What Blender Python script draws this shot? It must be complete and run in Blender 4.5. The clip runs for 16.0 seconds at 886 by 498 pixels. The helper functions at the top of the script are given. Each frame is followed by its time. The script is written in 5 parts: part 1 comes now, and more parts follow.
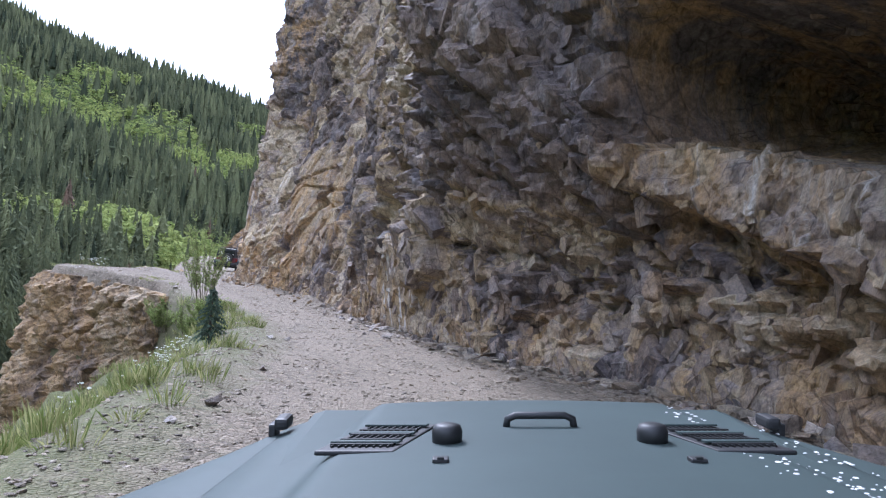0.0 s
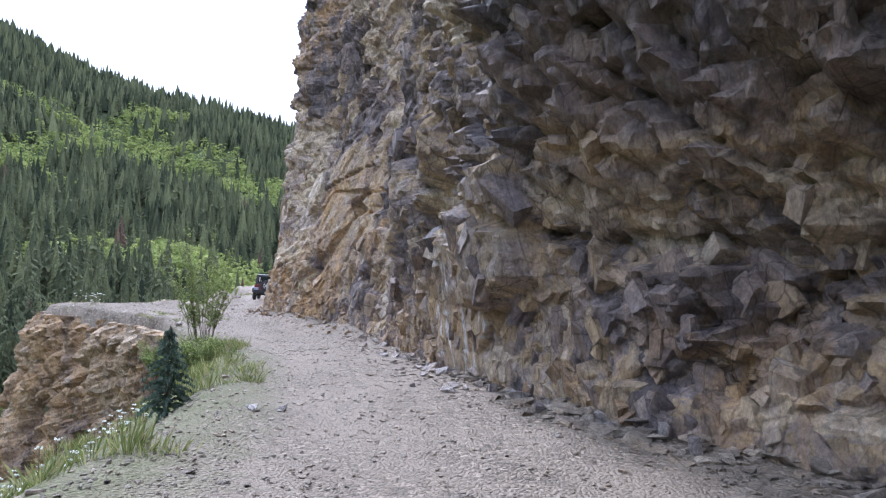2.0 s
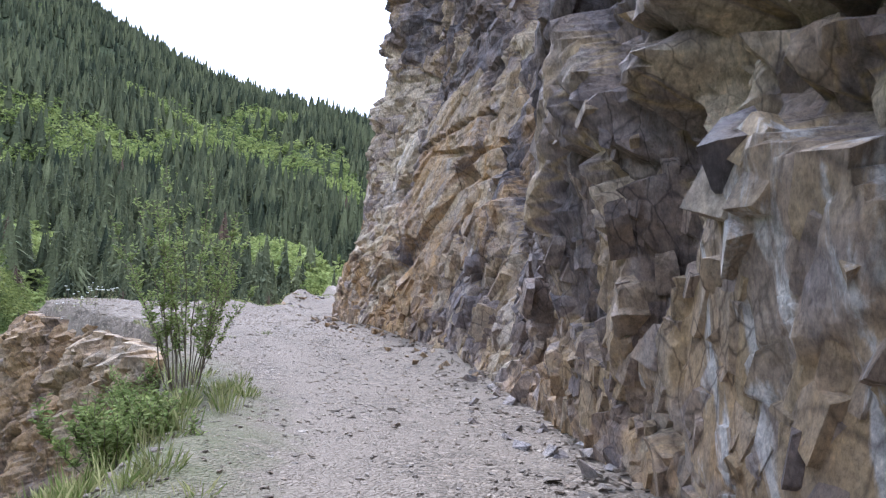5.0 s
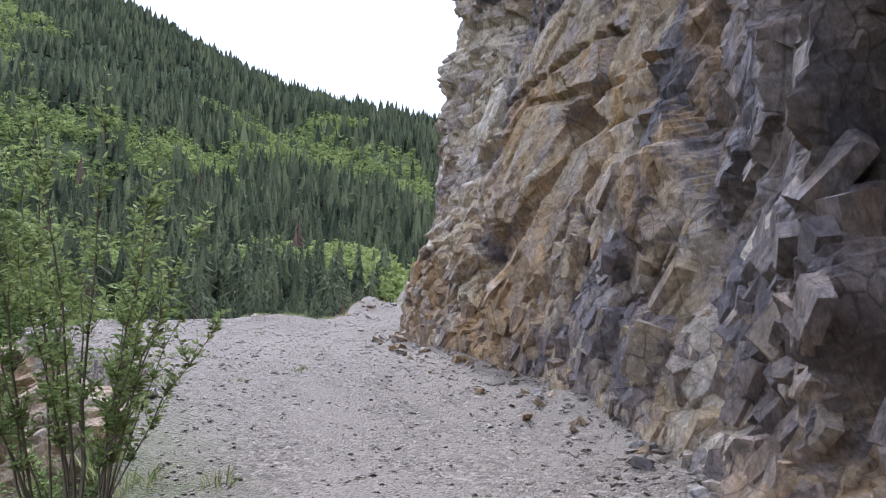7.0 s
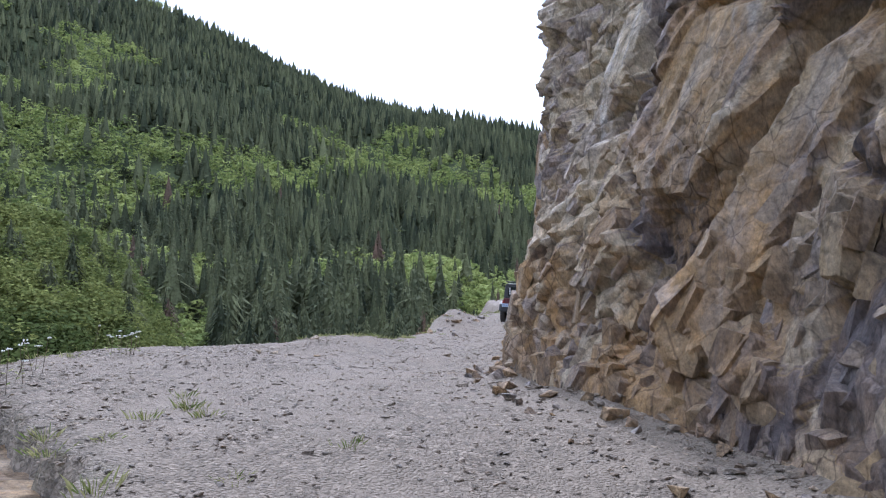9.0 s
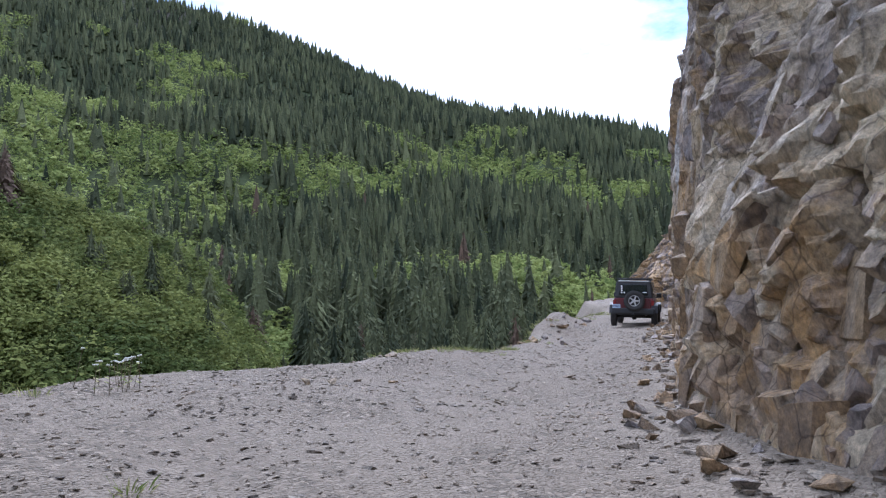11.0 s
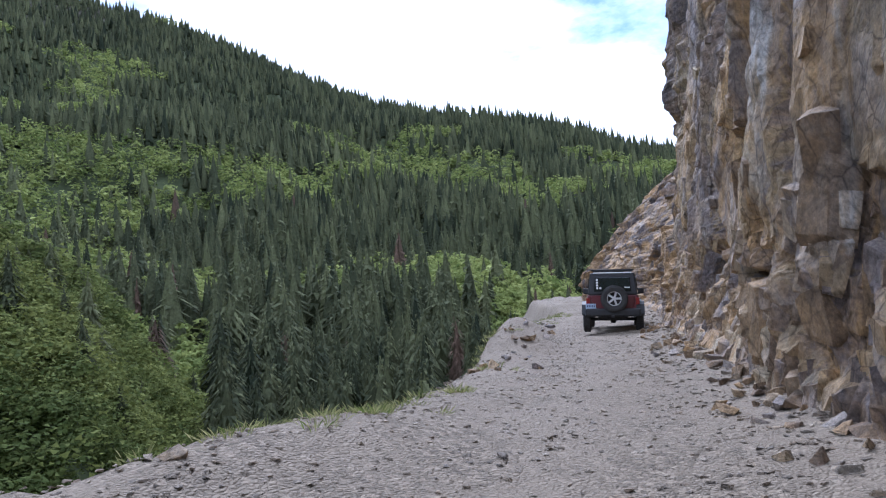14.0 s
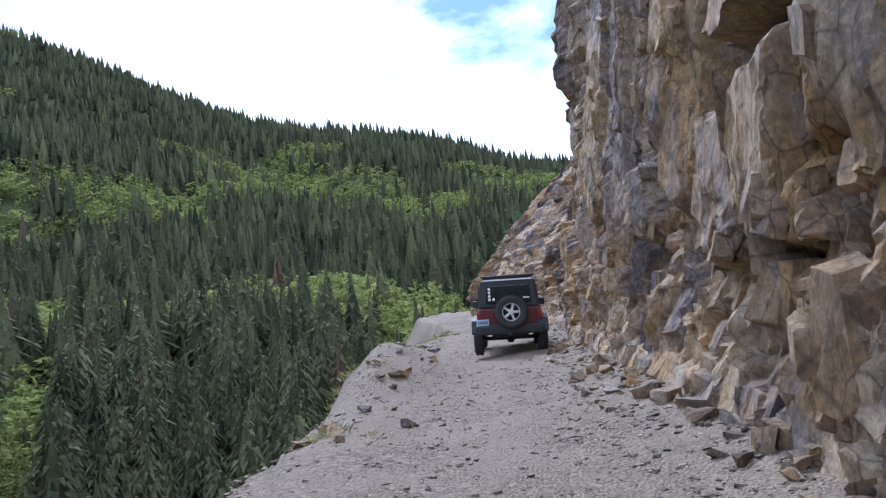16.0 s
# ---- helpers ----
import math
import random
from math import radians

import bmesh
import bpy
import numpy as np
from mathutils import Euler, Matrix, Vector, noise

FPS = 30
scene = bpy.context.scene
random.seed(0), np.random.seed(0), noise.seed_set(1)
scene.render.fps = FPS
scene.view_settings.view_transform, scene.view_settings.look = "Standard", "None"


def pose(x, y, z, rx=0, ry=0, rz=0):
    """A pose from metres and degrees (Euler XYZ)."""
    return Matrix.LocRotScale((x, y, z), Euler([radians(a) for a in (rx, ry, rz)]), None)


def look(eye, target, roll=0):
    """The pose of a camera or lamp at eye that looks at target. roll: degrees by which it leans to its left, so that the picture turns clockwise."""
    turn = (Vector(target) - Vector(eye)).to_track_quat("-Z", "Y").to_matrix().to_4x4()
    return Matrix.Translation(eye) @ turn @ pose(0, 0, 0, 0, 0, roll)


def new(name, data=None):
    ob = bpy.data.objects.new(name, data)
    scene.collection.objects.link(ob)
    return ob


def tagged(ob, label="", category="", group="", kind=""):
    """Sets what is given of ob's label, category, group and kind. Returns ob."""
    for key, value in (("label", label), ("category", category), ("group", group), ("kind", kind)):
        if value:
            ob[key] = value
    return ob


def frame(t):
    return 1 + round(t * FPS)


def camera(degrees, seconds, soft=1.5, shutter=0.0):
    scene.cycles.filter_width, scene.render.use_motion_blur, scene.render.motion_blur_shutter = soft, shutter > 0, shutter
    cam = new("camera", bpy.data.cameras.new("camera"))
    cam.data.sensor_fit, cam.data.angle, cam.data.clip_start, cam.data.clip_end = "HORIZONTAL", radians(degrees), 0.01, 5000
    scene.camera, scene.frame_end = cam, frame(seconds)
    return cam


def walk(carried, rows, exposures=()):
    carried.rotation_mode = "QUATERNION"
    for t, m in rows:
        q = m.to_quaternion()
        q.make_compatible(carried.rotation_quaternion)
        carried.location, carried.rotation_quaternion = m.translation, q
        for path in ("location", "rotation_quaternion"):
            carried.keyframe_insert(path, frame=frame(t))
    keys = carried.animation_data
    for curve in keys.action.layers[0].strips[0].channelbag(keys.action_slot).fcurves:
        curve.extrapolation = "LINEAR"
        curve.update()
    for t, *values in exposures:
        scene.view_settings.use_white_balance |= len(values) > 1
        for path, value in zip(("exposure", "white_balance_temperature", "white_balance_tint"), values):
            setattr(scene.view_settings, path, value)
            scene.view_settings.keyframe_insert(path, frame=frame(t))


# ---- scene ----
cam = camera(64.4, 16.0, soft=1.15)

PATH = [
    (0, (0.000, 0.000, 1.550), (-0.001, 1.999, 1.613), 4.77),
    (0.5, (-0.037, 1.687, 1.482), (-0.071, 3.685, 1.556), 2.30),
    (1, (-0.191, 3.254, 1.444), (-0.262, 5.251, 1.527), 3.30),
    (1.5, (-0.297, 4.664, 1.445), (-0.408, 6.659, 1.536), 1.82),
    (2, (-0.470, 6.052, 1.431), (-0.623, 8.043, 1.535), 1.26),
    (2.5, (-0.737, 7.400, 1.394), (-0.929, 9.387, 1.516), 3.63),
    (3, (-0.969, 8.825, 1.385), (-1.207, 10.807, 1.517), 3.09),
    (3.5, (-1.301, 10.330, 1.384), (-1.586, 12.305, 1.516), 4.57),
    (4, (-1.634, 11.827, 1.362), (-1.968, 13.795, 1.482), 5.17),
    (4.2, (-1.733, 12.370, 1.377), (-2.087, 14.335, 1.490), 4.53),
    (6.3, (-3.393, 18.045, 1.478), (-3.966, 19.959, 1.575), 1.75),
    (6.5, (-3.559, 18.556, 1.527), (-4.153, 20.463, 1.620), 0.91),
    (7, (-4.027, 19.759, 1.491), (-4.666, 21.652, 1.591), 1.30),
    (7.5, (-4.466, 20.819, 1.487), (-5.145, 22.698, 1.592), 1.87),
    (8, (-4.908, 21.860, 1.491), (-5.632, 23.720, 1.605), 0.19),
    (8.5, (-5.447, 22.844, 1.492), (-6.224, 24.683, 1.614), 0.12),
    (9, (-6.071, 23.891, 1.489), (-6.920, 25.698, 1.615), 0.02),
    (9.5, (-6.695, 24.886, 1.485), (-7.619, 26.655, 1.614), -1.18),
    (10, (-7.248, 25.748, 1.497), (-8.245, 27.477, 1.626), -1.51),
    (10.2, (-7.453, 26.067, 1.493), (-8.474, 27.782, 1.624), -1.63),
    (12.3, (-9.894, 30.106, 1.405), (-10.977, 31.781, 1.544), -1.41),
    (12.5, (-10.122, 30.529, 1.409), (-11.190, 32.214, 1.548), -2.33),
    (13, (-10.708, 31.621, 1.442), (-11.749, 33.323, 1.586), -1.96),
    (13.5, (-11.287, 32.824, 1.419), (-12.271, 34.560, 1.556), -1.47),
    (14, (-11.722, 33.921, 1.451), (-12.626, 35.700, 1.589), -3.21),
    (14.5, (-12.164, 35.235, 1.411), (-12.983, 37.054, 1.554), -4.60),
    (15, (-12.580, 36.358, 1.412), (-13.318, 38.212, 1.552), -1.62),
    (15.5, (-12.922, 37.464, 1.404), (-13.588, 39.343, 1.573), 0.88),
    (16, (-13.110, 38.647, 1.410), (-13.715, 40.546, 1.575), -6.04),
]
walk(cam, [(t, look(eye, target, roll)) for t, eye, target, roll in PATH],
     exposures=((0, 1.30, 5180, 19), (4, 1.38, 5180, 19), (8, 1.01, 5180, 19), (12, 0.70, 5150, 18), (16, 0.68, 5150, 18)))

# ---------------------------------------------------------------- light
world = bpy.data.worlds.new("sky")
scene.world = world
world.use_nodes = True
wn, wl = world.node_tree.nodes, world.node_tree.links
wn.clear()
SUN_AZ, SUN_EL = 28.0, 46.0          # degrees left of +y, above the horizon
sky = wn.new("ShaderNodeTexSky")
sky.sky_type = "NISHITA"
sky.sun_disc = False
sky.sun_elevation = radians(SUN_EL)
sky.sun_rotation = radians(-SUN_AZ)
sky.altitude = 2800
coord = wn.new("ShaderNodeTexCoord")
stretch = wn.new("ShaderNodeMapping")
stretch.inputs["Scale"].default_value = (1.0, 1.0, 2.2)
wl.new(coord.outputs["Generated"], stretch.inputs["Vector"])
cloud = wn.new("ShaderNodeTexNoise")
cloud.inputs["Scale"].default_value = 2.3
cloud.inputs["Detail"].default_value = 9.0
cloud.inputs["Roughness"].default_value = 0.56
wl.new(stretch.outputs["Vector"], cloud.inputs["Vector"])
cover = wn.new("ShaderNodeMapRange")
cover.inputs["From Min"].default_value = 0.33
cover.inputs["From Max"].default_value = 0.43
gap = wn.new("ShaderNodeVectorMath")
gap.operation = "DOT_PRODUCT"
wl.new(coord.outputs["Generated"], gap.inputs[0])
gap.inputs[1].default_value = (-0.072, 0.919, 0.388)
thin = wn.new("ShaderNodeMapRange")
thin.inputs["From Min"].default_value = 0.976
thin.inputs["From Max"].default_value = 1.0
thin.inputs["To Min"].default_value = 0.0
thin.inputs["To Max"].default_value = -0.24
wl.new(gap.outputs["Value"], thin.inputs["Value"])
sums = wn.new("ShaderNodeMath")
wl.new(cloud.outputs["Fac"], sums.inputs[0])
wl.new(thin.outputs["Result"], sums.inputs[1])
wl.new(sums.outputs[0], cover.inputs["Value"])
mixc = wn.new("ShaderNodeMix")
mixc.data_type = "RGBA"
wl.new(cover.outputs["Result"], mixc.inputs["Factor"])
wl.new(sky.outputs["Color"], mixc.inputs["A"])
mixc.inputs["B"].default_value = (8.2, 8.6, 9.2, 1)
back = wn.new("ShaderNodeBackground")
back.inputs["Strength"].default_value = 0.135
wl.new(mixc.outputs["Result"], back.inputs["Color"])
wout = wn.new("ShaderNodeOutputWorld")
wl.new(back.outputs["Background"], wout.inputs["Surface"])

sun = new("sun", bpy.data.lights.new("sun", "SUN"))
sun.data.energy = 2.1
sun.data.angle = radians(10)
sun.data.color = (1.0, 0.95, 0.88)
sa, se = radians(SUN_AZ), radians(SUN_EL)
sun_dir = Vector((-math.sin(sa) * math.cos(se), math.cos(sa) * math.cos(se), math.sin(se)))
sun.matrix_world = look(sun_dir * 60, (0, 0, 0))

# ---------------------------------------------------------------- materials


def shader(name):
    m = bpy.data.materials.new(name)
    m.use_nodes = True
    nt = m.node_tree
    return m, nt, nt.nodes, nt.links, nt.nodes["Principled BSDF"]


def ramp(nodes, stops):
    r = nodes.new("ShaderNodeValToRGB")
    el = r.color_ramp.elements
    el[0].position, el[0].color = stops[0][0], (*stops[0][1], 1)
    el[1].position, el[1].color = stops[-1][0], (*stops[-1][1], 1)
    for p, c in stops[1:-1]:
        e = el.new(p)
        e.color = (*c, 1)
    return r


def tex_noise(nodes, links, vec, scale, detail=6.0, rough=0.6, dist=0.0):
    n = nodes.new("ShaderNodeTexNoise")
    n.inputs["Scale"].default_value = scale
    n.inputs["Detail"].default_value = detail
    n.inputs["Roughness"].default_value = rough
    n.inputs["Distortion"].default_value = dist
    links.new(vec, n.inputs["Vector"])
    return n


def mixed(nodes, links, fac, a, b, mode="MIX"):
    m = nodes.new("ShaderNodeMix")
    m.data_type, m.blend_type = "RGBA", mode
    for sock, v in (("Factor", fac), ("A", a), ("B", b)):
        if isinstance(v, (int, float)):
            m.inputs[sock].default_value = v
        elif isinstance(v, tuple):
            m.inputs[sock].default_value = (*v, 1)
        else:
            links.new(v, m.inputs[sock])
    return m.outputs["Result"]


def bump(nodes, links, bsdf, height, strength, distance, base=None):
    b = nodes.new("ShaderNodeBump")
    b.inputs["Strength"].default_value = strength
    b.inputs["Distance"].default_value = distance
    links.new(height, b.inputs["Height"])
    if base is not None:
        links.new(base, b.inputs["Normal"])
    links.new(b.outputs["Normal"], bsdf.inputs["Normal"])
    return b.outputs["Normal"]


def position(nodes):
    return nodes.new("ShaderNodeNewGeometry").outputs["Position"]


def mapping(nodes, links, vec, scale=(1, 1, 1), rot=(0, 0, 0)):
    m = nodes.new("ShaderNodeMapping")
    m.inputs["Scale"].default_value = scale
    m.inputs["Rotation"].default_value = [radians(a) for a in rot]
    links.new(vec, m.inputs["Vector"])
    return m.outputs["Vector"]


def rock_material(name, stops, rust=0.35, pale=0.25, by_object=False, by_island=False, relief=1.0):
    """Jointed volcanic rock: a tone for each slab, rust and lichen patches, fine grain."""
    m, nt, nodes, links, bsdf = shader(name)
    pos = position(nodes)
    if by_object:
        tone = nodes.new("ShaderNodeObjectInfo").outputs["Random"]
    elif by_island:
        tone = nodes.new("ShaderNodeNewGeometry").outputs["Random Per Island"]
    else:
        at = nodes.new("ShaderNodeAttribute")
        at.attribute_name = "tone"
        tone = at.outputs["Fac"]
    big = tex_noise(nodes, links, pos, 0.55, 5, 0.6, 0.5)
    add = nodes.new("ShaderNodeMath")
    add.operation = "MULTIPLY_ADD"
    links.new(tone, add.inputs[0])
    add.inputs[1].default_value = 0.68
    sub = nodes.new("ShaderNodeMath")
    sub.operation = "MULTIPLY"
    links.new(big.outputs["Fac"], sub.inputs[0])
    sub.inputs[1].default_value = 0.36
    links.new(sub.outputs[0], add.inputs[2])
    col = ramp(nodes, stops)
    links.new(add.outputs[0], col.inputs["Fac"])
    # rusty iron stains
    st = tex_noise(nodes, links, mapping(nodes, links, pos, (1, 1, 0.45)), 0.9, 7, 0.68, 1.2)
    sr = ramp(nodes, [(0.42, (0, 0, 0)), (0.60, (1, 1, 1))])
    links.new(st.outputs["Fac"], sr.inputs["Fac"])
    sm = nodes.new("ShaderNodeMath")
    sm.operation = "MULTIPLY"
    links.new(sr.outputs["Color"], sm.inputs[0])
    sm.inputs[1].default_value = rust
    if not (by_object or by_island):
        ia = nodes.new("ShaderNodeAttribute")
        ia.attribute_name = "iron"
        ik = nodes.new("ShaderNodeMath")
        ik.operation = "MULTIPLY_ADD"
        links.new(ia.outputs["Fac"], ik.inputs[0])
        ik.inputs[1].default_value = 0.75
        ik.inputs[2].default_value = rust * 0.6
        links.new(ik.outputs[0], sm.inputs[1])
        sm.use_clamp = True
    c1 = mixed(nodes, links, sm.outputs[0], col.outputs["Color"], (0.37, 0.235, 0.105))
    # pale streaks that run down the joints
    ps = tex_noise(nodes, links, mapping(nodes, links, pos, (2.6, 2.6, 0.4)), 1.1, 6, 0.6, 0.4)
    pr = ramp(nodes, [(0.56, (0, 0, 0)), (0.72, (1, 1, 1))])
    links.new(ps.outputs["Fac"], pr.inputs["Fac"])
    pm = nodes.new("ShaderNodeMath")
    pm.operation = "MULTIPLY"
    links.new(pr.outputs["Color"], pm.inputs[0])
    pm.inputs[1].default_value = pale
    if not (by_object or by_island):
        va = nodes.new("ShaderNodeAttribute")
        va.attribute_name = "vein"
        vk = nodes.new("ShaderNodeMath")
        vk.operation = "MULTIPLY_ADD"
        links.new(va.outputs["Fac"], vk.inputs[0])
        vk.inputs[1].default_value = 1.6
        vk.inputs[2].default_value = pale
        links.new(vk.outputs[0], pm.inputs[1])
        pm.use_clamp = True
    c2 = mixed(nodes, links, pm.outputs[0], c1, (0.46, 0.43, 0.39))
    # grain
    gr = tex_noise(nodes, links, pos, 9.0, 8, 0.7)
    gc = ramp(nodes, [(0.3, (0.62, 0.62, 0.62)), (0.7, (1.25, 1.25, 1.25))])
    links.new(gr.outputs["Fac"], gc.inputs["Fac"])
    c3 = mixed(nodes, links, 1.0, c2, gc.outputs["Color"], "MULTIPLY")
    fine = tex_noise(nodes, links, mapping(nodes, links, mapping(nodes, links, pos, (1, 1, 1), (-32, 12, 0)), (1.3, 1.3, 0.5)), 26.0, 9, 0.78, 0.3)
    fc = ramp(nodes, [(0.33, (0.72, 0.72, 0.73)), (0.5, (1.22, 1.22, 1.22)), (0.68, (1.75, 1.70, 1.63))])
    links.new(fine.outputs["Fac"], fc.inputs["Fac"])
    c3 = mixed(nodes, links, 1.0, c3, fc.outputs["Color"], "MULTIPLY")
    blot = tex_noise(nodes, links, pos, 3.1, 7, 0.68, 0.6)
    bc = ramp(nodes, [(0.36, (0.52, 0.52, 0.55)), (0.5, (1.0, 1.0, 1.0)), (0.66, (1.3, 1.26, 1.18))])
    links.new(blot.outputs["Fac"], bc.inputs["Fac"])
    c3 = mixed(nodes, links, 0.55, c3, bc.outputs["Color"], "MULTIPLY")
    # thin joints drawn as darker lines
    turned = mapping(nodes, links, mapping(nodes, links, pos, (1, 1, 1), (-32, 12, 0)), (1.0, 1.0, 0.38))
    warped = mixed(nodes, links, 0.05, turned, tex_noise(nodes, links, pos, 2.4, 4).outputs["Color"], "LINEAR_LIGHT")
    lines = []
    for scale, width in ((1.5, 0.030), (4.3, 0.040)):
        ve = nodes.new("ShaderNodeTexVoronoi")
        ve.feature = "DISTANCE_TO_EDGE"
        ve.inputs["Scale"].default_value = scale
        links.new(warped, ve.inputs["Vector"])
        ln = ramp(nodes, [(0.0, (0.30, 0.29, 0.30)), (width, (1, 1, 1))])
        links.new(ve.outputs["Distance"], ln.inputs["Fac"])
        lines.append(ln.outputs["Color"])
    some = ramp(nodes, [(0.42, (0, 0, 0)), (0.58, (1, 1, 1))])
    links.new(tex_noise(nodes, links, pos, 0.8, 3).outputs["Fac"], some.inputs["Fac"])
    c3 = mixed(nodes, links, some.outputs["Color"], mixed(nodes, links, 0.7, c3, lines[0], "MULTIPLY"), c3)
    c3 = mixed(nodes, links, some.outputs["Color"], c3, mixed(nodes, links, 0.8, c3, lines[1], "MULTIPLY"))
    links.new(c3, bsdf.inputs["Base Color"])
    bsdf.inputs["Roughness"].default_value = 0.72
    bsdf.inputs["Specular IOR Level"].default_value = 0.35
    wob = mixed(nodes, links, 0.10, mapping(nodes, links, mapping(nodes, links, pos, (1, 1, 1), (-32, 12, 0)), (1.15, 1.15, 0.42)), tex_noise(nodes, links, pos, 1.6, 3).outputs["Color"], "LINEAR_LIGHT")
    n0 = None
    for scale, lift in ((1.9, 0.20), (5.2, 0.45), (13.0, 0.55)):
        vo = nodes.new("ShaderNodeTexVoronoi")
        vo.inputs["Scale"].default_value = scale
        links.new(wob, vo.inputs["Vector"])
        away = nodes.new("ShaderNodeVectorMath")
        away.operation = "SUBTRACT"
        links.new(wob, away.inputs[0])
        links.new(vo.outputs["Position"], away.inputs[1])
        slant = nodes.new("ShaderNodeVectorMath")
        slant.operation = "SUBTRACT"
        links.new(vo.outputs["Color"], slant.inputs[0])
        slant.inputs[1].default_value = (0.5, 0.5, 0.5)
        dot = nodes.new("ShaderNodeVectorMath")
        dot.operation = "DOT_PRODUCT"
        links.new(away.outputs["Vector"], dot.inputs[0])
        links.new(slant.outputs["Vector"], dot.inputs[1])
        n0 = bump(nodes, links, bsdf, dot.outputs["Value"], lift * relief, 1.6, n0)
    n1 = bump(nodes, links, bsdf, gr.outputs["Fac"], 0.8, 0.06, n0)
    bump(nodes, links, bsdf, fine.outputs["Fac"], 0.8, 0.03, n1)
    return m


ROCK_STOPS = [(0.12, (0.060, 0.051, 0.051)), (0.30, (0.136, 0.113, 0.107)), (0.45, (0.212, 0.174, 0.156)), (0.57, (0.325, 0.244, 0.142)), (0.69, (0.235, 0.194, 0.172)), (0.88, (0.45, 0.37, 0.255))]
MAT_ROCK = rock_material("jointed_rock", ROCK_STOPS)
ORANGE_STOPS = [(0.15, (0.113, 0.084, 0.067)), (0.4, (0.197, 0.141, 0.091)), (0.62, (0.269, 0.185, 0.105)), (0.85, (0.311, 0.244, 0.160))]
MAT_ROCK_ORANGE = rock_material("iron_stained_rock", ORANGE_STOPS, 0.6, 0.3)


def gravel_material():
    m, nt, nodes, links, bsdf = shader("crushed_rock_road")
    pos = position(nodes)
    v = nodes.new("ShaderNodeTexVoronoi")
    v.inputs["Scale"].default_value = 21.0
    links.new(mixed(nodes, links, 0.06, pos, tex_noise(nodes, links, pos, 9, 3).outputs["Color"], "LINEAR_LIGHT"), v.inputs["Vector"])
    tone = nodes.new("ShaderNodeSeparateColor")
    links.new(v.outputs["Color"], tone.inputs["Color"])
    c = ramp(nodes, [(0.0, (0.102, 0.082, 0.059)), (0.45, (0.170, 0.138, 0.100)), (0.8, (0.243, 0.197, 0.144)), (1.0, (0.338, 0.278, 0.206))])
    links.new(tone.outputs["Red"], c.inputs["Fac"])
    big = tex_noise(nodes, links, pos, 0.7, 6, 0.65, 0.4)
    dirt = ramp(nodes, [(0.42, (0, 0, 0)), (0.62, (1, 1, 1))])
    links.new(big.outputs["Fac"], dirt.inputs["Fac"])
    fine = tex_noise(nodes, links, pos, 30, 6, 0.7)
    soil = ramp(nodes, [(0.3, (0.165, 0.135, 0.10)), (0.7, (0.30, 0.245, 0.18))])
    links.new(fine.outputs["Fac"], soil.inputs["Fac"])
    dm = nodes.new("ShaderNodeMath")
    dm.operation = "MULTIPLY"
    links.new(dirt.outputs["Color"], dm.inputs[0])
    dm.inputs[1].default_value = 0.85
    ru = nodes.new("ShaderNodeAttribute")
    ru.attribute_name = "rut"
    rw = nodes.new("ShaderNodeMath")
    rw.operation = "MULTIPLY_ADD"
    rw.use_clamp = True
    links.new(ru.outputs["Fac"], rw.inputs[0])
    rw.inputs[1].default_value = 0.65
    links.new(dm.outputs[0], rw.inputs[2])
    col = mixed(nodes, links, rw.outputs[0], c.outputs["Color"], soil.outputs["Color"])
    # grass and weeds towards the verge
    at = nodes.new("ShaderNodeAttribute")
    at.attribute_name = "verge"
    gn = tex_noise(nodes, links, pos, 2.4, 6, 0.65)
    gm = nodes.new("ShaderNodeMath")
    gm.operation = "MULTIPLY_ADD"
    links.new(gn.outputs["Fac"], gm.inputs[0])
    gm.inputs[1].default_value = 1.6
    gm.inputs[2].default_value = -1.3
    ga = nodes.new("ShaderNodeMath")
    ga.use_clamp = True
    links.new(gm.outputs[0], ga.inputs[0])
    links.new(at.outputs["Fac"], ga.inputs[1])
    gcol = ramp(nodes, [(0.3, (0.07, 0.085, 0.03)), (0.7, (0.17, 0.16, 0.07))])
    links.new(fine.outputs["Fac"], gcol.inputs["Fac"])
    links.new(mixed(nodes, links, ga.outputs[0], col, gcol.outputs["Color"]), bsdf.inputs["Base Color"])
    bsdf.inputs["Roughness"].default_value = 0.85
    bsdf.inputs["Specular IOR Level"].default_value = 0.3
    e = nodes.new("ShaderNodeTexVoronoi")
    e.feature = "DISTANCE_TO_EDGE"
    e.inputs["Scale"].default_value = 21.0
    links.new(pos, e.inputs["Vector"])
    n1 = bump(nodes, links, bsdf, e.outputs["Distance"], 0.9, 0.06)
    bump(nodes, links, bsdf, fine.outputs["Fac"], 0.5, 0.02, n1)
    return m


MAT_ROAD = gravel_material()


def simple(name, colour, rough=0.6, metal=0.0, spot=0.15, scale=4.0, relief=0.0):
    """A plain surface with mottling at two scales."""
    m, nt, nodes, links, bsdf = shader(name)
    pos = nodes.new("ShaderNodeTexCoord").outputs["Object"]
    n = tex_noise(nodes, links, pos, scale, 7, 0.65)
    k = ramp(nodes, [(0.3, (1 - spot, 1 - spot, 1 - spot)), (0.7, (1 + spot, 1 + spot, 1 + spot))])
    links.new(n.outputs["Fac"], k.inputs["Fac"])
    links.new(mixed(nodes, links, 1.0, colour, k.outputs["Color"], "MULTIPLY"), bsdf.inputs["Base Color"])
    bsdf.inputs["Roughness"].default_value = rough
    bsdf.inputs["Metallic"].default_value = metal
    if relief:
        bump(nodes, links, bsdf, n.outputs["Fac"], relief, 0.01)
    return m


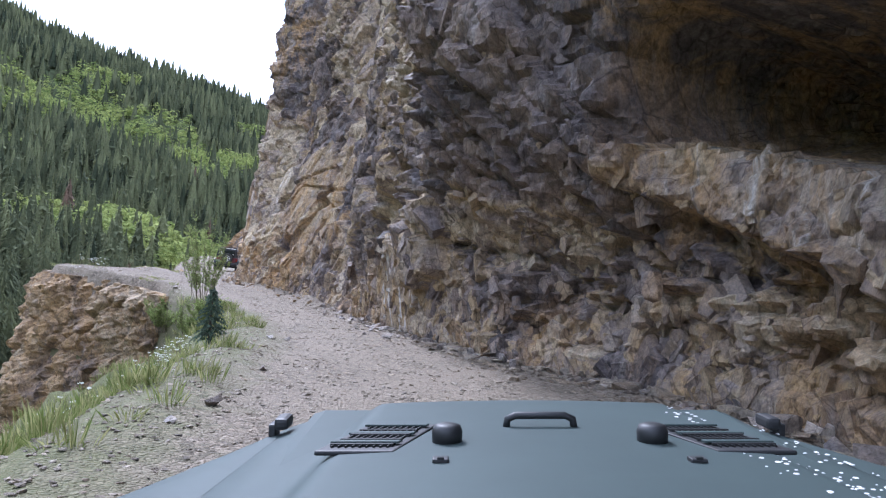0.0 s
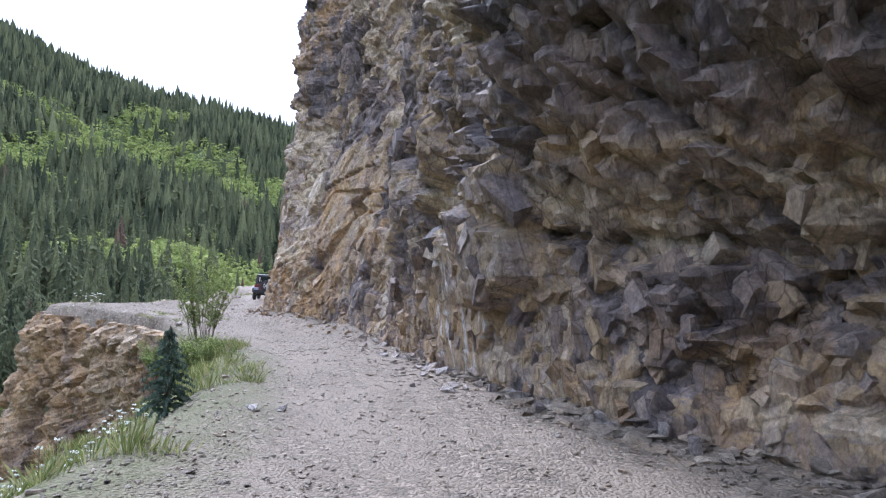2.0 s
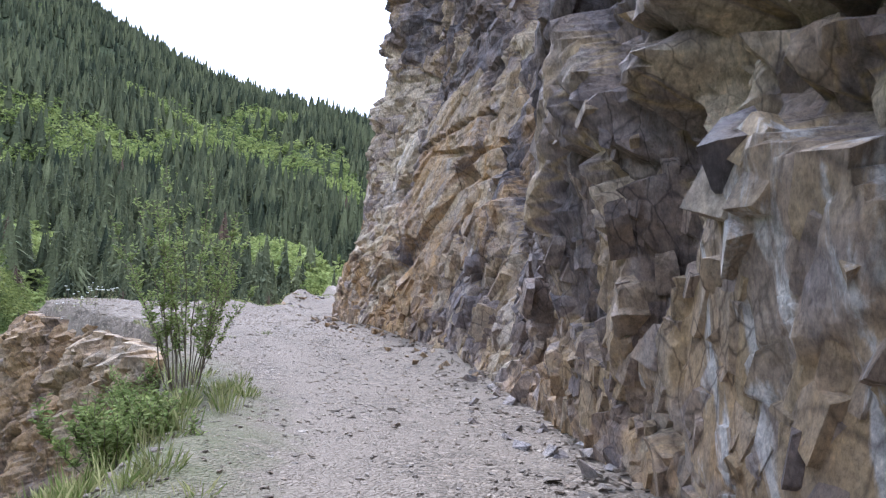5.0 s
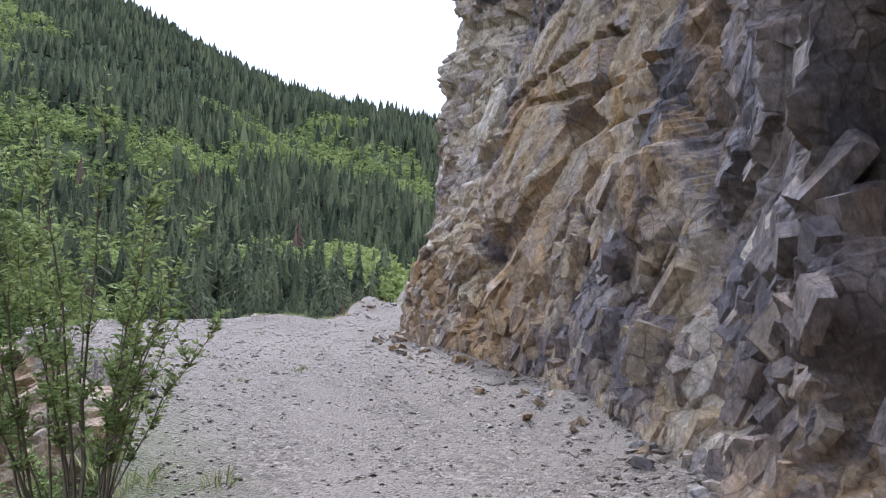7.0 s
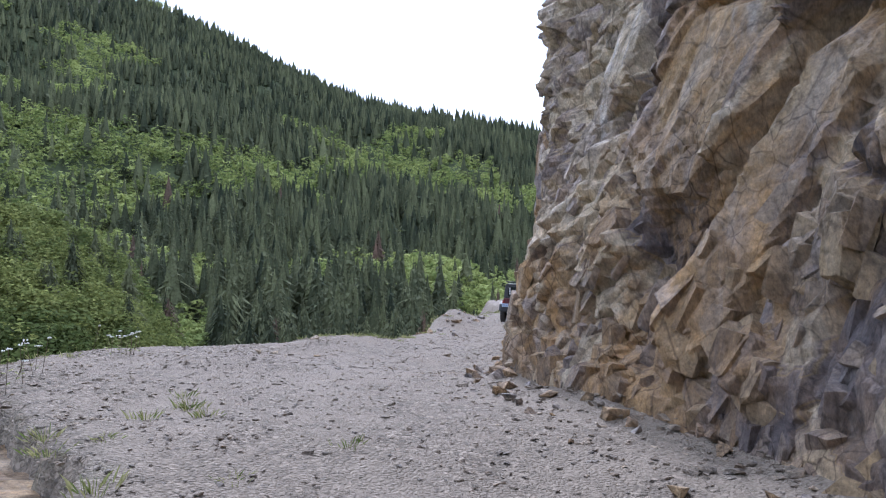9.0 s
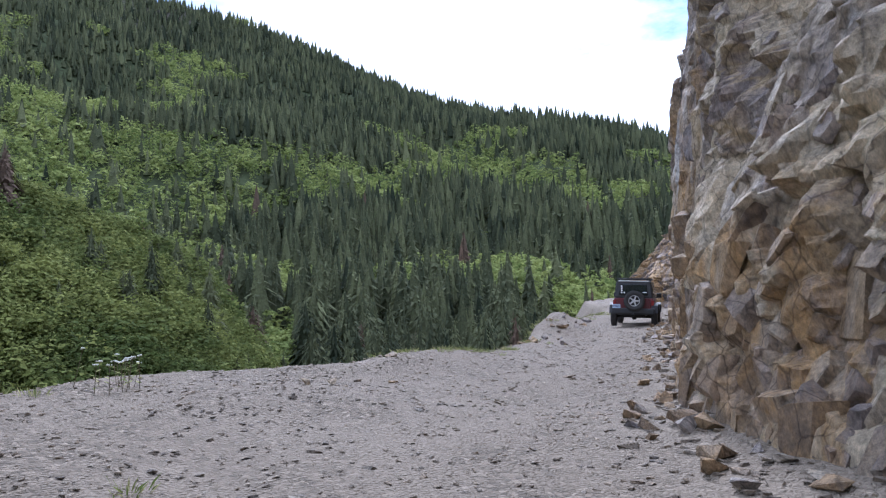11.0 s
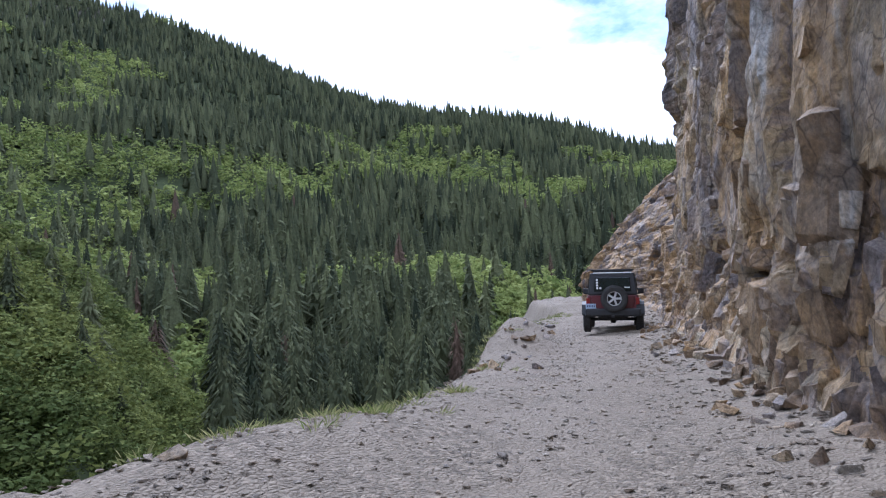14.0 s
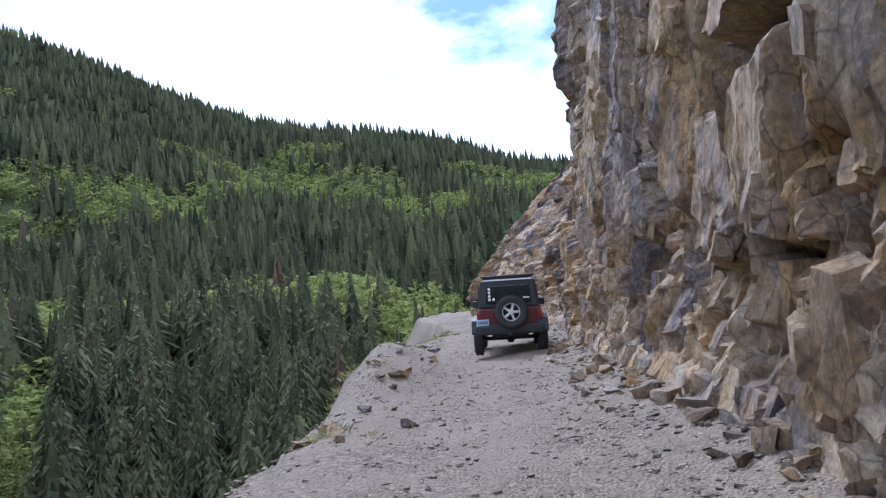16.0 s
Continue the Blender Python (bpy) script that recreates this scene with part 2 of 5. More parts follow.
def foliage(name, dark, light, by_tree=False, through_light=0.35):
    m, nt, nodes, links, bsdf = shader(name)
    geo = nodes.new("ShaderNodeNewGeometry")
    pick = geo.outputs["Random Per Island"]
    if by_tree:
        each = nodes.new("ShaderNodeAttribute")
        each.attribute_name = "tone"
        blend = nodes.new("ShaderNodeMix")
        blend.inputs["Factor"].default_value = 0.3
        links.new(each.outputs["Fac"], blend.inputs["A"])
        links.new(pick, blend.inputs["B"])
        pick = blend.outputs["Result"]
    big = tex_noise(nodes, links, geo.outputs["Position"], 0.05, 3, 0.5)
    s = nodes.new("ShaderNodeMath")
    s.operation = "MULTIPLY_ADD"
    links.new(pick, s.inputs[0])
    s.inputs[1].default_value = 0.85
    h = nodes.new("ShaderNodeMath")
    h.operation = "MULTIPLY_ADD"
    links.new(big.outputs["Fac"], h.inputs[0])
    h.inputs[1].default_value = 0.5
    h.inputs[2].default_value = -0.18
    links.new(h.outputs[0], s.inputs[2])
    c = ramp(nodes, [(0.15, dark), (0.85, light)])
    links.new(s.outputs[0], c.inputs["Fac"])
    fine = tex_noise(nodes, links, geo.outputs["Position"], 3.0, 5, 0.7)
    k = ramp(nodes, [(0.3, (0.6, 0.6, 0.6)), (0.7, (1.35, 1.35, 1.35))])
    links.new(fine.outputs["Fac"], k.inputs["Fac"])
    links.new(mixed(nodes, links, 1.0, c.outputs["Color"], k.outputs["Color"], "MULTIPLY"), bsdf.inputs["Base Color"])
    bsdf.inputs["Roughness"].default_value = 0.9
    bsdf.inputs["Specular IOR Level"].default_value = 0.06
    if through_light:
        tr = nodes.new("ShaderNodeBsdfTranslucent")
        links.new(bsdf.inputs["Base Color"].links[0].from_socket, tr.inputs["Color"])
        mx = nodes.new("ShaderNodeMixShader")
        mx.inputs["Fac"].default_value = through_light
        links.new(bsdf.outputs["BSDF"], mx.inputs[1])
        links.new(tr.outputs["BSDF"], mx.inputs[2])
        links.new(mx.outputs["Shader"], nodes["Material Output"].inputs["Surface"])
    return m


MAT_SPRUCE = foliage("spruce_needles", (0.034, 0.043, 0.026), (0.165, 0.175, 0.085), True, 0.25)
MAT_ASPEN = foliage("aspen_leaves", (0.13, 0.17, 0.048), (0.35, 0.385, 0.125), True)
MAT_BUSH = foliage("willow_leaves", (0.072, 0.097, 0.028), (0.24, 0.26, 0.076), True)
MAT_DEAD = foliage("dead_needles", (0.09, 0.065, 0.045), (0.15, 0.10, 0.07), True, 0.1)
MAT_FOREST_FLOOR = simple("forest_floor", (0.062, 0.074, 0.036), 0.95, 0, 0.4, 0.35)
MAT_FOREST_FLOOR.node_tree.nodes["Principled BSDF"].inputs["Specular IOR Level"].default_value = 0.04


def grey_screes(m):
    """Bare grey rock where the woods break."""
    nodes, links = m.node_tree.nodes, m.node_tree.links
    bsdf = nodes["Principled BSDF"]
    under = bsdf.inputs["Base Color"].links[0].from_socket
    at = nodes.new("ShaderNodeAttribute")
    at.attribute_name = "scree"
    n = tex_noise(nodes, links, position(nodes), 0.12, 7, 0.7)
    c = ramp(nodes, [(0.35, (0.06, 0.052, 0.048)), (0.65, (0.15, 0.125, 0.11))])
    links.new(n.outputs["Fac"], c.inputs["Fac"])
    links.new(mixed(nodes, links, at.outputs["Fac"], under, c.outputs["Color"]), bsdf.inputs["Base Color"])


grey_screes(MAT_FOREST_FLOOR)

# ---------------------------------------------------------------- plan of the place
# foot of the rock face along the road, and the outer edge of the road's shelf
FOOT = [(7.1, -17.4), (6.1, -7), (5.3, 2.4), (4.4, 8.5), (3.1, 11.5), (1.5, 13.7), (-0.15, 16.5), (-1.75, 21.0), (-2.4, 23.1), (-3.6, 26.0), (-4.9, 28.9), (-6.3, 31.0),
        (-7.8, 32.2), (-8.9, 33.3), (-10.0, 34.9), (-10.7, 37.6), (-11.5, 41.0), (-12.5, 44.3), (-13.4, 47.1), (-14.4, 51.1), (-16.3, 59.2), (-18.3, 68.0), (-20.4, 74.0),
        (-22.6, 78.2), (-25.2, 82.0), (-27, 88), (-25.8, 101), (-24, 120), (-20, 141)]
EDGE = [(-2.8, -17), (-2.8, -2.7), (-3.0, 4.9), (-3.7, 10.4), (-4.2, 14.2), (-5.4, 18.1), (-6.7, 21.6), (-8.5, 24.5), (-11.1, 27.1), (-14.4, 28.5), (-17.4, 30.6), (-18.5, 33.1), (-18.0, 35.6),
        (-16.5, 37.3), (-16.0, 39.8), (-17.0, 44.6), (-18.8, 50), (-20.5, 55), (-21.9, 61.8), (-23.6, 72.6), (-27.6, 79.5), (-31.6, 88.5), (-34, 98), (-34.5, 112), (-33, 140)]
# heights of the road surface: x, y, z
ROAD_Z = [(0.2, 0, 0.05), (-1.8, 0.4, -0.11), (2.8, -0.6, 0.26), (-1.9, 3.6, -0.15), (2.8, 2.8, 0.2), (-0.5, 6.6, -0.08), (-0.1, -15.7, 0.1), (-0.7, 16.8, -0.06), (-3.9, 17.3, -0.3),
          (-2.6, 20.7, -0.17), (-6.7, 24.9, -0.32), (-6.0, 27.8, -0.3), (-5.3, 29.6, -0.06), (-11.4, 29.7, 0.19), (-12.4, 31.9, 0.21), (-9.9, 33.2, 0.06), (-14, 30.1, 0.38), (-14.7, 33.2, 0.47),
          (-12.1, 36.9, -0.06), (-13.8, 36.5, 0.14), (-16.2, 38.2, 0.36), (-14.4, 42.3, 0.06), (-13, 43.4, -0.04), (-13.8, 47.4, 0.05), (-16.4, 47.9, -0.05), (-18.7, 52, 0.15), (-20.6, 54.9, 0.0),
          (-21.7, 62.1, 0.12), (-33, 98, 0.65), (-27.3, 88.3, 0.55)]


def fade(a, b, x):
    t = np.clip((x - a) / (b - a), 0, 1)
    return t * t * (3 - 2 * t)


def road_z(x, y):
    x, y = np.asarray(x, float), np.asarray(y, float)
    top, low = 0 * x, 0 * x
    for gx, gy, gz in ROAD_Z:
        w = 1 / ((x - gx) ** 2 + (y - gy) ** 2 + 0.6) ** 1.5
        top, low = top + w * gz, low + w
    return top / low


def side_of(line, x, y):
    """Signed distance to a polyline: positive on its left-hand side, and how far along it the nearest point lies."""
    best = np.full(np.shape(x), 1e9)
    sign, along, run = np.zeros(np.shape(x)), np.zeros(np.shape(x)), 0.0
    for (ax, ay), (bx, by) in zip(line, line[1:]):
        dx, dy = bx - ax, by - ay
        n = math.hypot(dx, dy)
        t = np.clip(((x - ax) * dx + (y - ay) * dy) / n**2, 0, 1)
        px, py = x - ax - t * dx, y - ay - t * dy
        d = px * px + py * py
        near = d < best
        best = np.where(near, d, best)
        sign = np.where(near, np.sign(dx * (y - ay) - dy * (x - ax)), sign)
        along = np.where(near, run + t * n, along)
        run += n
    return np.sqrt(best) * sign, along


def smooth_line(line, step):
    """Points and lengths along a polyline with its corners rounded."""
    p = np.array(line, float)
    run = np.r_[0, np.cumsum(np.hypot(*np.diff(p, axis=0).T))]
    s = np.arange(0, run[-1], step)
    q = np.c_[np.interp(s, run, p[:, 0]), np.interp(s, run, p[:, 1])]
    k = max(3, int(1.0 / step) | 1)
    pad = np.pad(q, ((k // 2, k // 2), (0, 0)), mode="edge")
    win = np.ones(k) / k
    q = np.c_[np.convolve(pad[:, 0], win, "valid"), np.convolve(pad[:, 1], win, "valid")]
    return s, q


def value_noise(x, y, seed):
    rng = np.random.default_rng(seed)
    tab = rng.random((64, 64))
    xi, yi = np.floor(x).astype(int), np.floor(y).astype(int)
    fx, fy = x - xi, y - yi
    fx, fy = fx * fx * (3 - 2 * fx), fy * fy * (3 - 2 * fy)
    a, b = tab[xi % 64, yi % 64], tab[(xi + 1) % 64, yi % 64]
    c, d = tab[xi % 64, (yi + 1) % 64], tab[(xi + 1) % 64, (yi + 1) % 64]
    return (a * (1 - fx) + b * fx) * (1 - fy) + (c * (1 - fx) + d * fx) * fy - 0.5


def fbm(x, y, seed, octaves=4):
    out, amp = 0, 1.0
    for o in range(octaves):
        out = out + amp * value_noise(x * 2**o, y * 2**o, seed + o)
        amp *= 0.5
    return out


def plates(u, v, size, seed, turn=0.0, aspect=1.0, tilt=0.5, joint=0.15, edge=0.08):
    """Flat plates between straight joints: each cell has its own level and slant. Gives the height (in cell sizes) and a tone for each plate."""
    tab = np.random.default_rng(seed).random((101, 101, 6))
    c, s = math.cos(radians(turn)), math.sin(radians(turn))
    a, b = (c * u + s * v) / (size * aspect), (c * v - s * u) / size
    a = a + 0.05 * value_noise(a * 0.7, b * 0.7, seed + 7)
    ia, ib = np.floor(a).astype(int), np.floor(b).astype(int)
    d1, d2 = np.full(u.shape, 9.0), np.full(u.shape, 9.0)
    h1, h2, tone = np.zeros(u.shape), np.zeros(u.shape), np.zeros(u.shape)
    for da in (-1, 0, 1):
        for db in (-1, 0, 1):
            r = tab[(ia + da) % 101, (ib + db) % 101]
            pa, pb = a - ia - da - 0.1 - 0.8 * r[..., 0], b - ib - db - 0.1 - 0.8 * r[..., 1]
            d = np.maximum(np.abs(pa + 0.35 * pb), np.abs(pb - 0.1 * pa)) * 0.75 + 0.25 * np.hypot(pa, pb)
            h = (r[..., 2] - 0.5) + tilt * ((r[..., 3] - 0.5) * pa + (r[..., 4] - 0.5) * pb) * 2
            near, next_ = d < d1, (d >= d1) & (d < d2)
            h2 = np.where(near, h1, np.where(next_, h, h2))
            d2 = np.where(near, d1, np.where(next_, d, d2))
            h1, d1, tone = np.where(near, h, h1), np.where(near, d, d1), np.where(near, r[..., 5], tone)
    gap = d2 - d1
    t = np.clip(gap / (edge / size), 0, 1)
    return 0.5 * (h1 + h2) * (1 - t) + h1 * t - joint * np.clip(1 - gap / (1.6 * edge / size), 0, 1), tone


def jointed(S, Z, seed, turn, aspect, broken, big=2.4):
    """Four sizes of plates laid over each other: the relief in metres and the tone."""
    g1, t1 = plates(S, Z, big, seed, turn, aspect, 0.65, 0.36, 0.07)
    g2, t2 = plates(S, Z, big * 0.40, seed + 20, turn - 9, aspect * 0.9, 0.65, 0.34, 0.06)
    g3, t3 = plates(S, Z, big * 0.18, seed + 40, turn + 16, 1.5, 0.9, 0.2, 0.07)
    g4, t4 = plates(S, Z, big * 0.08, seed + 60, turn - 40, 1.4, 0.9, 0.0, 0.06)
    relief = 0.52 * g1 + 0.44 * g2 + broken * (0.34 * g3 + 0.17 * g4)
    tone = np.clip((0.46 * t1 + 0.36 * t2 + (0.05 + 0.13 * broken) * t3 + 0.06 * broken * t4 - 0.47) * 3.1 + 0.41, 0, 1)
    return relief, tone


def mesh_of(name, verts, faces, material, smooth=False):
    """A mesh from arrays of places and of triangles or quads."""
    me = bpy.data.meshes.new(name)
    verts, faces = np.asarray(verts, np.float32), np.asarray(faces, np.int32)
    me.vertices.add(len(verts))
    me.vertices.foreach_set("co", verts.ravel())
    n = faces.shape[1]
    me.loops.add(faces.size)
    me.loops.foreach_set("vertex_index", faces.ravel())
    me.polygons.add(len(faces))
    me.polygons.foreach_set("loop_start", np.arange(0, faces.size, n, dtype=np.int32))
    me.polygons.foreach_set("loop_total", np.full(len(faces), n, np.int32))
    me.polygons.foreach_set("use_smooth", np.full(len(faces), smooth, bool))
    me.update(calc_edges=True)
    me.materials.append(material)
    return me


def grid_faces(rows, cols):
    i = np.arange(rows * cols).reshape(rows, cols)
    return np.stack([i[:-1, :-1], i[:-1, 1:], i[1:, 1:], i[1:, :-1]], -1).reshape(-1, 4)


def with_values(me, name, values):
    me.attributes.new(name, "FLOAT", "POINT").data.foreach_set("value", np.asarray(values, np.float32).ravel())


# ---------------------------------------------------------------- ground: valley, far slope, distance
CX, CY = -10.0, 30.0
RIDGE_AZ = [-180, -120, -60, -25, 0, 11, 15.4, 20, 26.5, 33, 40, 47, 57, 70, 95, 130, 180]
RIDGE_EL = [8, 10, 8, 8, 9.2, 10.5, 12.0, 13.4, 14.3, 15.9, 18.6, 21.3, 22.5, 24.0, 24, 16, 8]
RIDGE_R = [300, 300, 340, 370, 380, 360, 354, 348, 380, 430, 448, 452, 452, 448, 400, 300, 300]


def valley_z(x, y):
    """Height of the valley floor, the shrubby spur and the far mountainside."""
    az = np.degrees(np.arctan2(-(x - CX), y - CY))
    r = np.hypot(x - CX, y - CY)
    rr, el = np.interp(az, RIDGE_AZ, RIDGE_R), np.interp(az, RIDGE_AZ, RIDGE_EL)
    top = 1.6 + rr * np.tan(np.radians(el))
    u = (r - 52) / (rr - 52)
    g = np.interp(u, [-1, 0, 0.1, 0.35, 0.65, 0.85, 1.0, 1.25, 2.5, 30], [0, 0, 0.05, 0.22, 0.54, 0.80, 1.0, 0.9, 0.5, 0.25])
    low = -16.5 + 0 * r
    z = low + (top - low) * g
    z = z + 10.4 * fbm(x * 0.016, y * 0.016, 5) * np.clip(u * 3, 0, 1) * np.clip(3 - 2.6 * u, 0.3, 1) + 0.7 * fbm(x * 0.14, y * 0.14, 9)
    crest = 1.5 + 60 * np.tan(np.radians(np.interp(az, [38, 42, 45, 49, 52, 57, 62, 75, 100, 130], [-25, -15, -9.5, -3.5, 2.0, 5.0, 7.0, 11, 13, -20])))
    spur = -16.5 + (crest + 16.5) * np.interp(r, [22, 34, 48, 60, 70, 104], [0, 0.42, 0.75, 1.0, 0.95, 0]) + 1.2 * fbm(x * 0.09, y * 0.09, 15)
    return np.maximum(z, np.where((az > 40) & (az < 130), spur, -99))


def bare(az, el):
    """Grey screes and crags that break the woods."""
    return (np.exp(-((az - 16) / 2.6) ** 2 - ((el - 8.1) / 0.45) ** 2) + 0.5 * np.exp(-((az - 54) / 4) ** 2 - ((el - 21.2) / 1.0) ** 2)
            + 0.9 * np.exp(-((az - 13) / 4) ** 2 - ((el - 10.4) / 0.35) ** 2))


def build_ground():
    az = np.radians(np.linspace(-180, 180, 361))
    r = np.r_[np.linspace(0, 20, 8), np.linspace(21, 110, 70), np.linspace(113, 580, 130), np.geomspace(600, 4600, 18)]
    R, A = np.meshgrid(r, az, indexing="ij")
    x, y = CX - R * np.sin(A), CY + R * np.cos(A)
    z = valley_z(x, y)
    me = mesh_of("ground", np.stack([x, y, z], -1).reshape(-1, 3), grid_faces(*R.shape), MAT_FOREST_FLOOR, True)
    with_values(me, "scree", np.clip(1.6 * bare(np.degrees(A), np.degrees(np.arctan2(z - 1.5, np.maximum(R, 1)))), 0, 1))
    return tagged(new("ground", me), "forested valley floor and mountainside", "ground", kind="structure")


build_ground()

# ---------------------------------------------------------------- road shelf
def surface_z(x, y):
    """Height of the road shelf and its outer slope."""
    d, along = side_of(EDGE, x, y)
    z = road_z(x, y)
    d = d + 0.45 * fade(25, 27.5, y) * fade(39, 36.5, y)
    soft = fade(26.5, 19.5, y)                      # grassy slope first, broken rock edge later
    drop = np.where(d > 0, d * (0.75 * soft + (7.0 - 5.4 * fade(41, 47, y)) * (1 - soft)), 0)
    drop = np.minimum(drop, 13 + 0.35 * d)
    rough = (0.05 + 0.25 * fade(60, 68, y)) * fbm(x * 0.9, y * 0.9, 31) + 0.03 * fbm(x * 3.5, y * 3.5, 37)
    z = z + 0.2 * np.exp(-np.clip(side_of(FOOT, x, y)[0], 0, 9) / 0.6) * fade(25, 30, y)
    berm = 0.10 * np.exp(-((d + 0.5) / 0.6) ** 2)
    berm = berm + 0.42 * np.exp(-((d + 0.7) / 0.75) ** 2) * fade(47, 51.5, y) * fade(60, 56, y) * (1 + 0.8 * fbm(x * 0.7, y * 0.7, 47))
    return z + rough + berm - drop + np.clip(d, 0, 3) * 0.35 * fbm(x * 0.8, y * 0.8, 41), d


def build_road():
    xs, ys = np.arange(-46, 10.01, 0.27), np.arange(-18, 112.01, 0.32)
    X, Y = np.meshgrid(xs, ys, indexing="ij")
    Z, d = surface_z(X, Y)
    me = mesh_of("road", np.stack([X, Y, Z], -1).reshape(-1, 3), grid_faces(*X.shape)[:, ::-1], MAT_ROAD, True)
    with_values(me, "verge", np.clip(fade(-2.4, -0.1, d), 0, 1) * (0.45 + 0.85 * fade(28, 24, Y)) * (1 - 0.6 * fade(44, 48, Y) * fade(5, 2, d)) + 1.3 * fade(0.1, 0.8, d) * (1 - 0.7 * fade(40, 46, Y)) + 1.5 * fade(3, 6, d))
    df = side_of(FOOT, X, Y)[0]
    mid = np.interp(Y, [0, 12, 20, 28, 34, 44, 60], [4.6, 3.9, 3.4, 4.2, 3.6, 2.9, 2.8])
    with_values(me, "rut", np.exp(-(np.minimum(abs(df - mid - 0.8), abs(df - mid + 0.8)) / 0.4) ** 2) * np.clip(0.75 + 1.3 * fbm(X * 0.5, Y * 0.5, 49), 0, 1) + 1.3 * np.exp(-np.clip(df, 0, 9) / 0.8) * fade(24, 29, Y) + fade(0.0, 0.5, d) * fade(26, 30, Y) + fade(-1.9, -0.8, d) * fade(45, 49, Y) * fade(62, 58, Y))
    return tagged(new("road", me), "narrow rough track of crushed pale rock on a shelf", "road", kind="structure")


ROAD = build_road()

# ---------------------------------------------------------------- rock face
def lean_at(s_y, z):
    """How far the face stands out over the road (+) or lies back (-) at a height, by the place along the road."""
    h = np.clip(z, 0, 22)
    cave = np.interp(h - 0.27 * np.clip(s_y - 10, -6, 0) * fade(0, 2, h), [0, 0.8, 1.8, 2.3, 2.75, 2.9, 3.0, 4.0, 4.15, 4.7, 5.3, 5.9, 7, 10, 22], [0, 0.1, 0.3, 0.2, 0.25, 0.45, 0.8, 0.7, -1.6, -3.0, -2.4, 1.5, 2.9, 3.7, 3.4])
    over = np.interp(h, [0, 1, 2.3, 2.7, 3.2, 3.6, 4.4, 6, 9, 20], [0, 0.1, 0.22, 0.45, 0.85, 1.1, 1.55, 2.0, 2.4, 2.2])
    fault = np.interp(h, [0, 1.5, 2.2, 2.8, 3.4, 4, 5.6, 9, 20], [0, 0.15, 0.35, 0.5, 0.65, 0.72, 0.85, 0.9, 0.6])
    mid = np.interp(h, [0, 2.5, 5, 9, 20], [0, 0.35, 0.5, 0.3, -0.6])
    dip = np.interp(h, [0, 1, 2.2, 3.3, 5, 9, 22], [0, -0.25, -0.5, -0.68, -0.8, -1.0, -2.0])
    plain = np.interp(h, [0, 1.3, 2.2, 3.3, 4.4, 6, 9, 14, 22], [0, -0.05, -0.35, -0.62, -0.95, -1.5, -2.2, -3.0, -4.0])
    back_ = np.interp(h, [0, 1, 2.5, 4.4, 5.5, 7, 9, 13, 22], [0, -0.1, -0.6, -1.45, -1.8, -2.3, -2.7, -3.2, -4.0])
    nose = np.interp(h, [0, 1, 6, 14, 22], [0, -0.1, -0.6, -1.0, -1.8])
    past = np.interp(h, [0, 1, 2.2, 5, 8, 14, 22], [0, -0.4, -0.8, -1.1, -1.5, -1.7, -2.2])
    low = np.interp(h, [0, 2.5, 4, 9, 14], [0, -0.3, -1.4, -6.5, -12])
    keys = [(9.6, cave), (11.2, over), (14.4, over), (16.8, fault), (20.0, mid), (22.8, mid), (26.0, dip), (28.5, plain), (31.4, plain), (33.2, back_), (36.2, back_), (38.5, nose), (43, nose), (46, past), (63, past), (71, low), (150, low)]
    out = keys[0][1] * 1.0
    for (a, fa), (b, fb) in zip(keys, keys[1:]):
        t = fade(a, b, s_y)
        out = np.where(s_y >= a, fa * (1 - t) + fb * t, out)
    return out


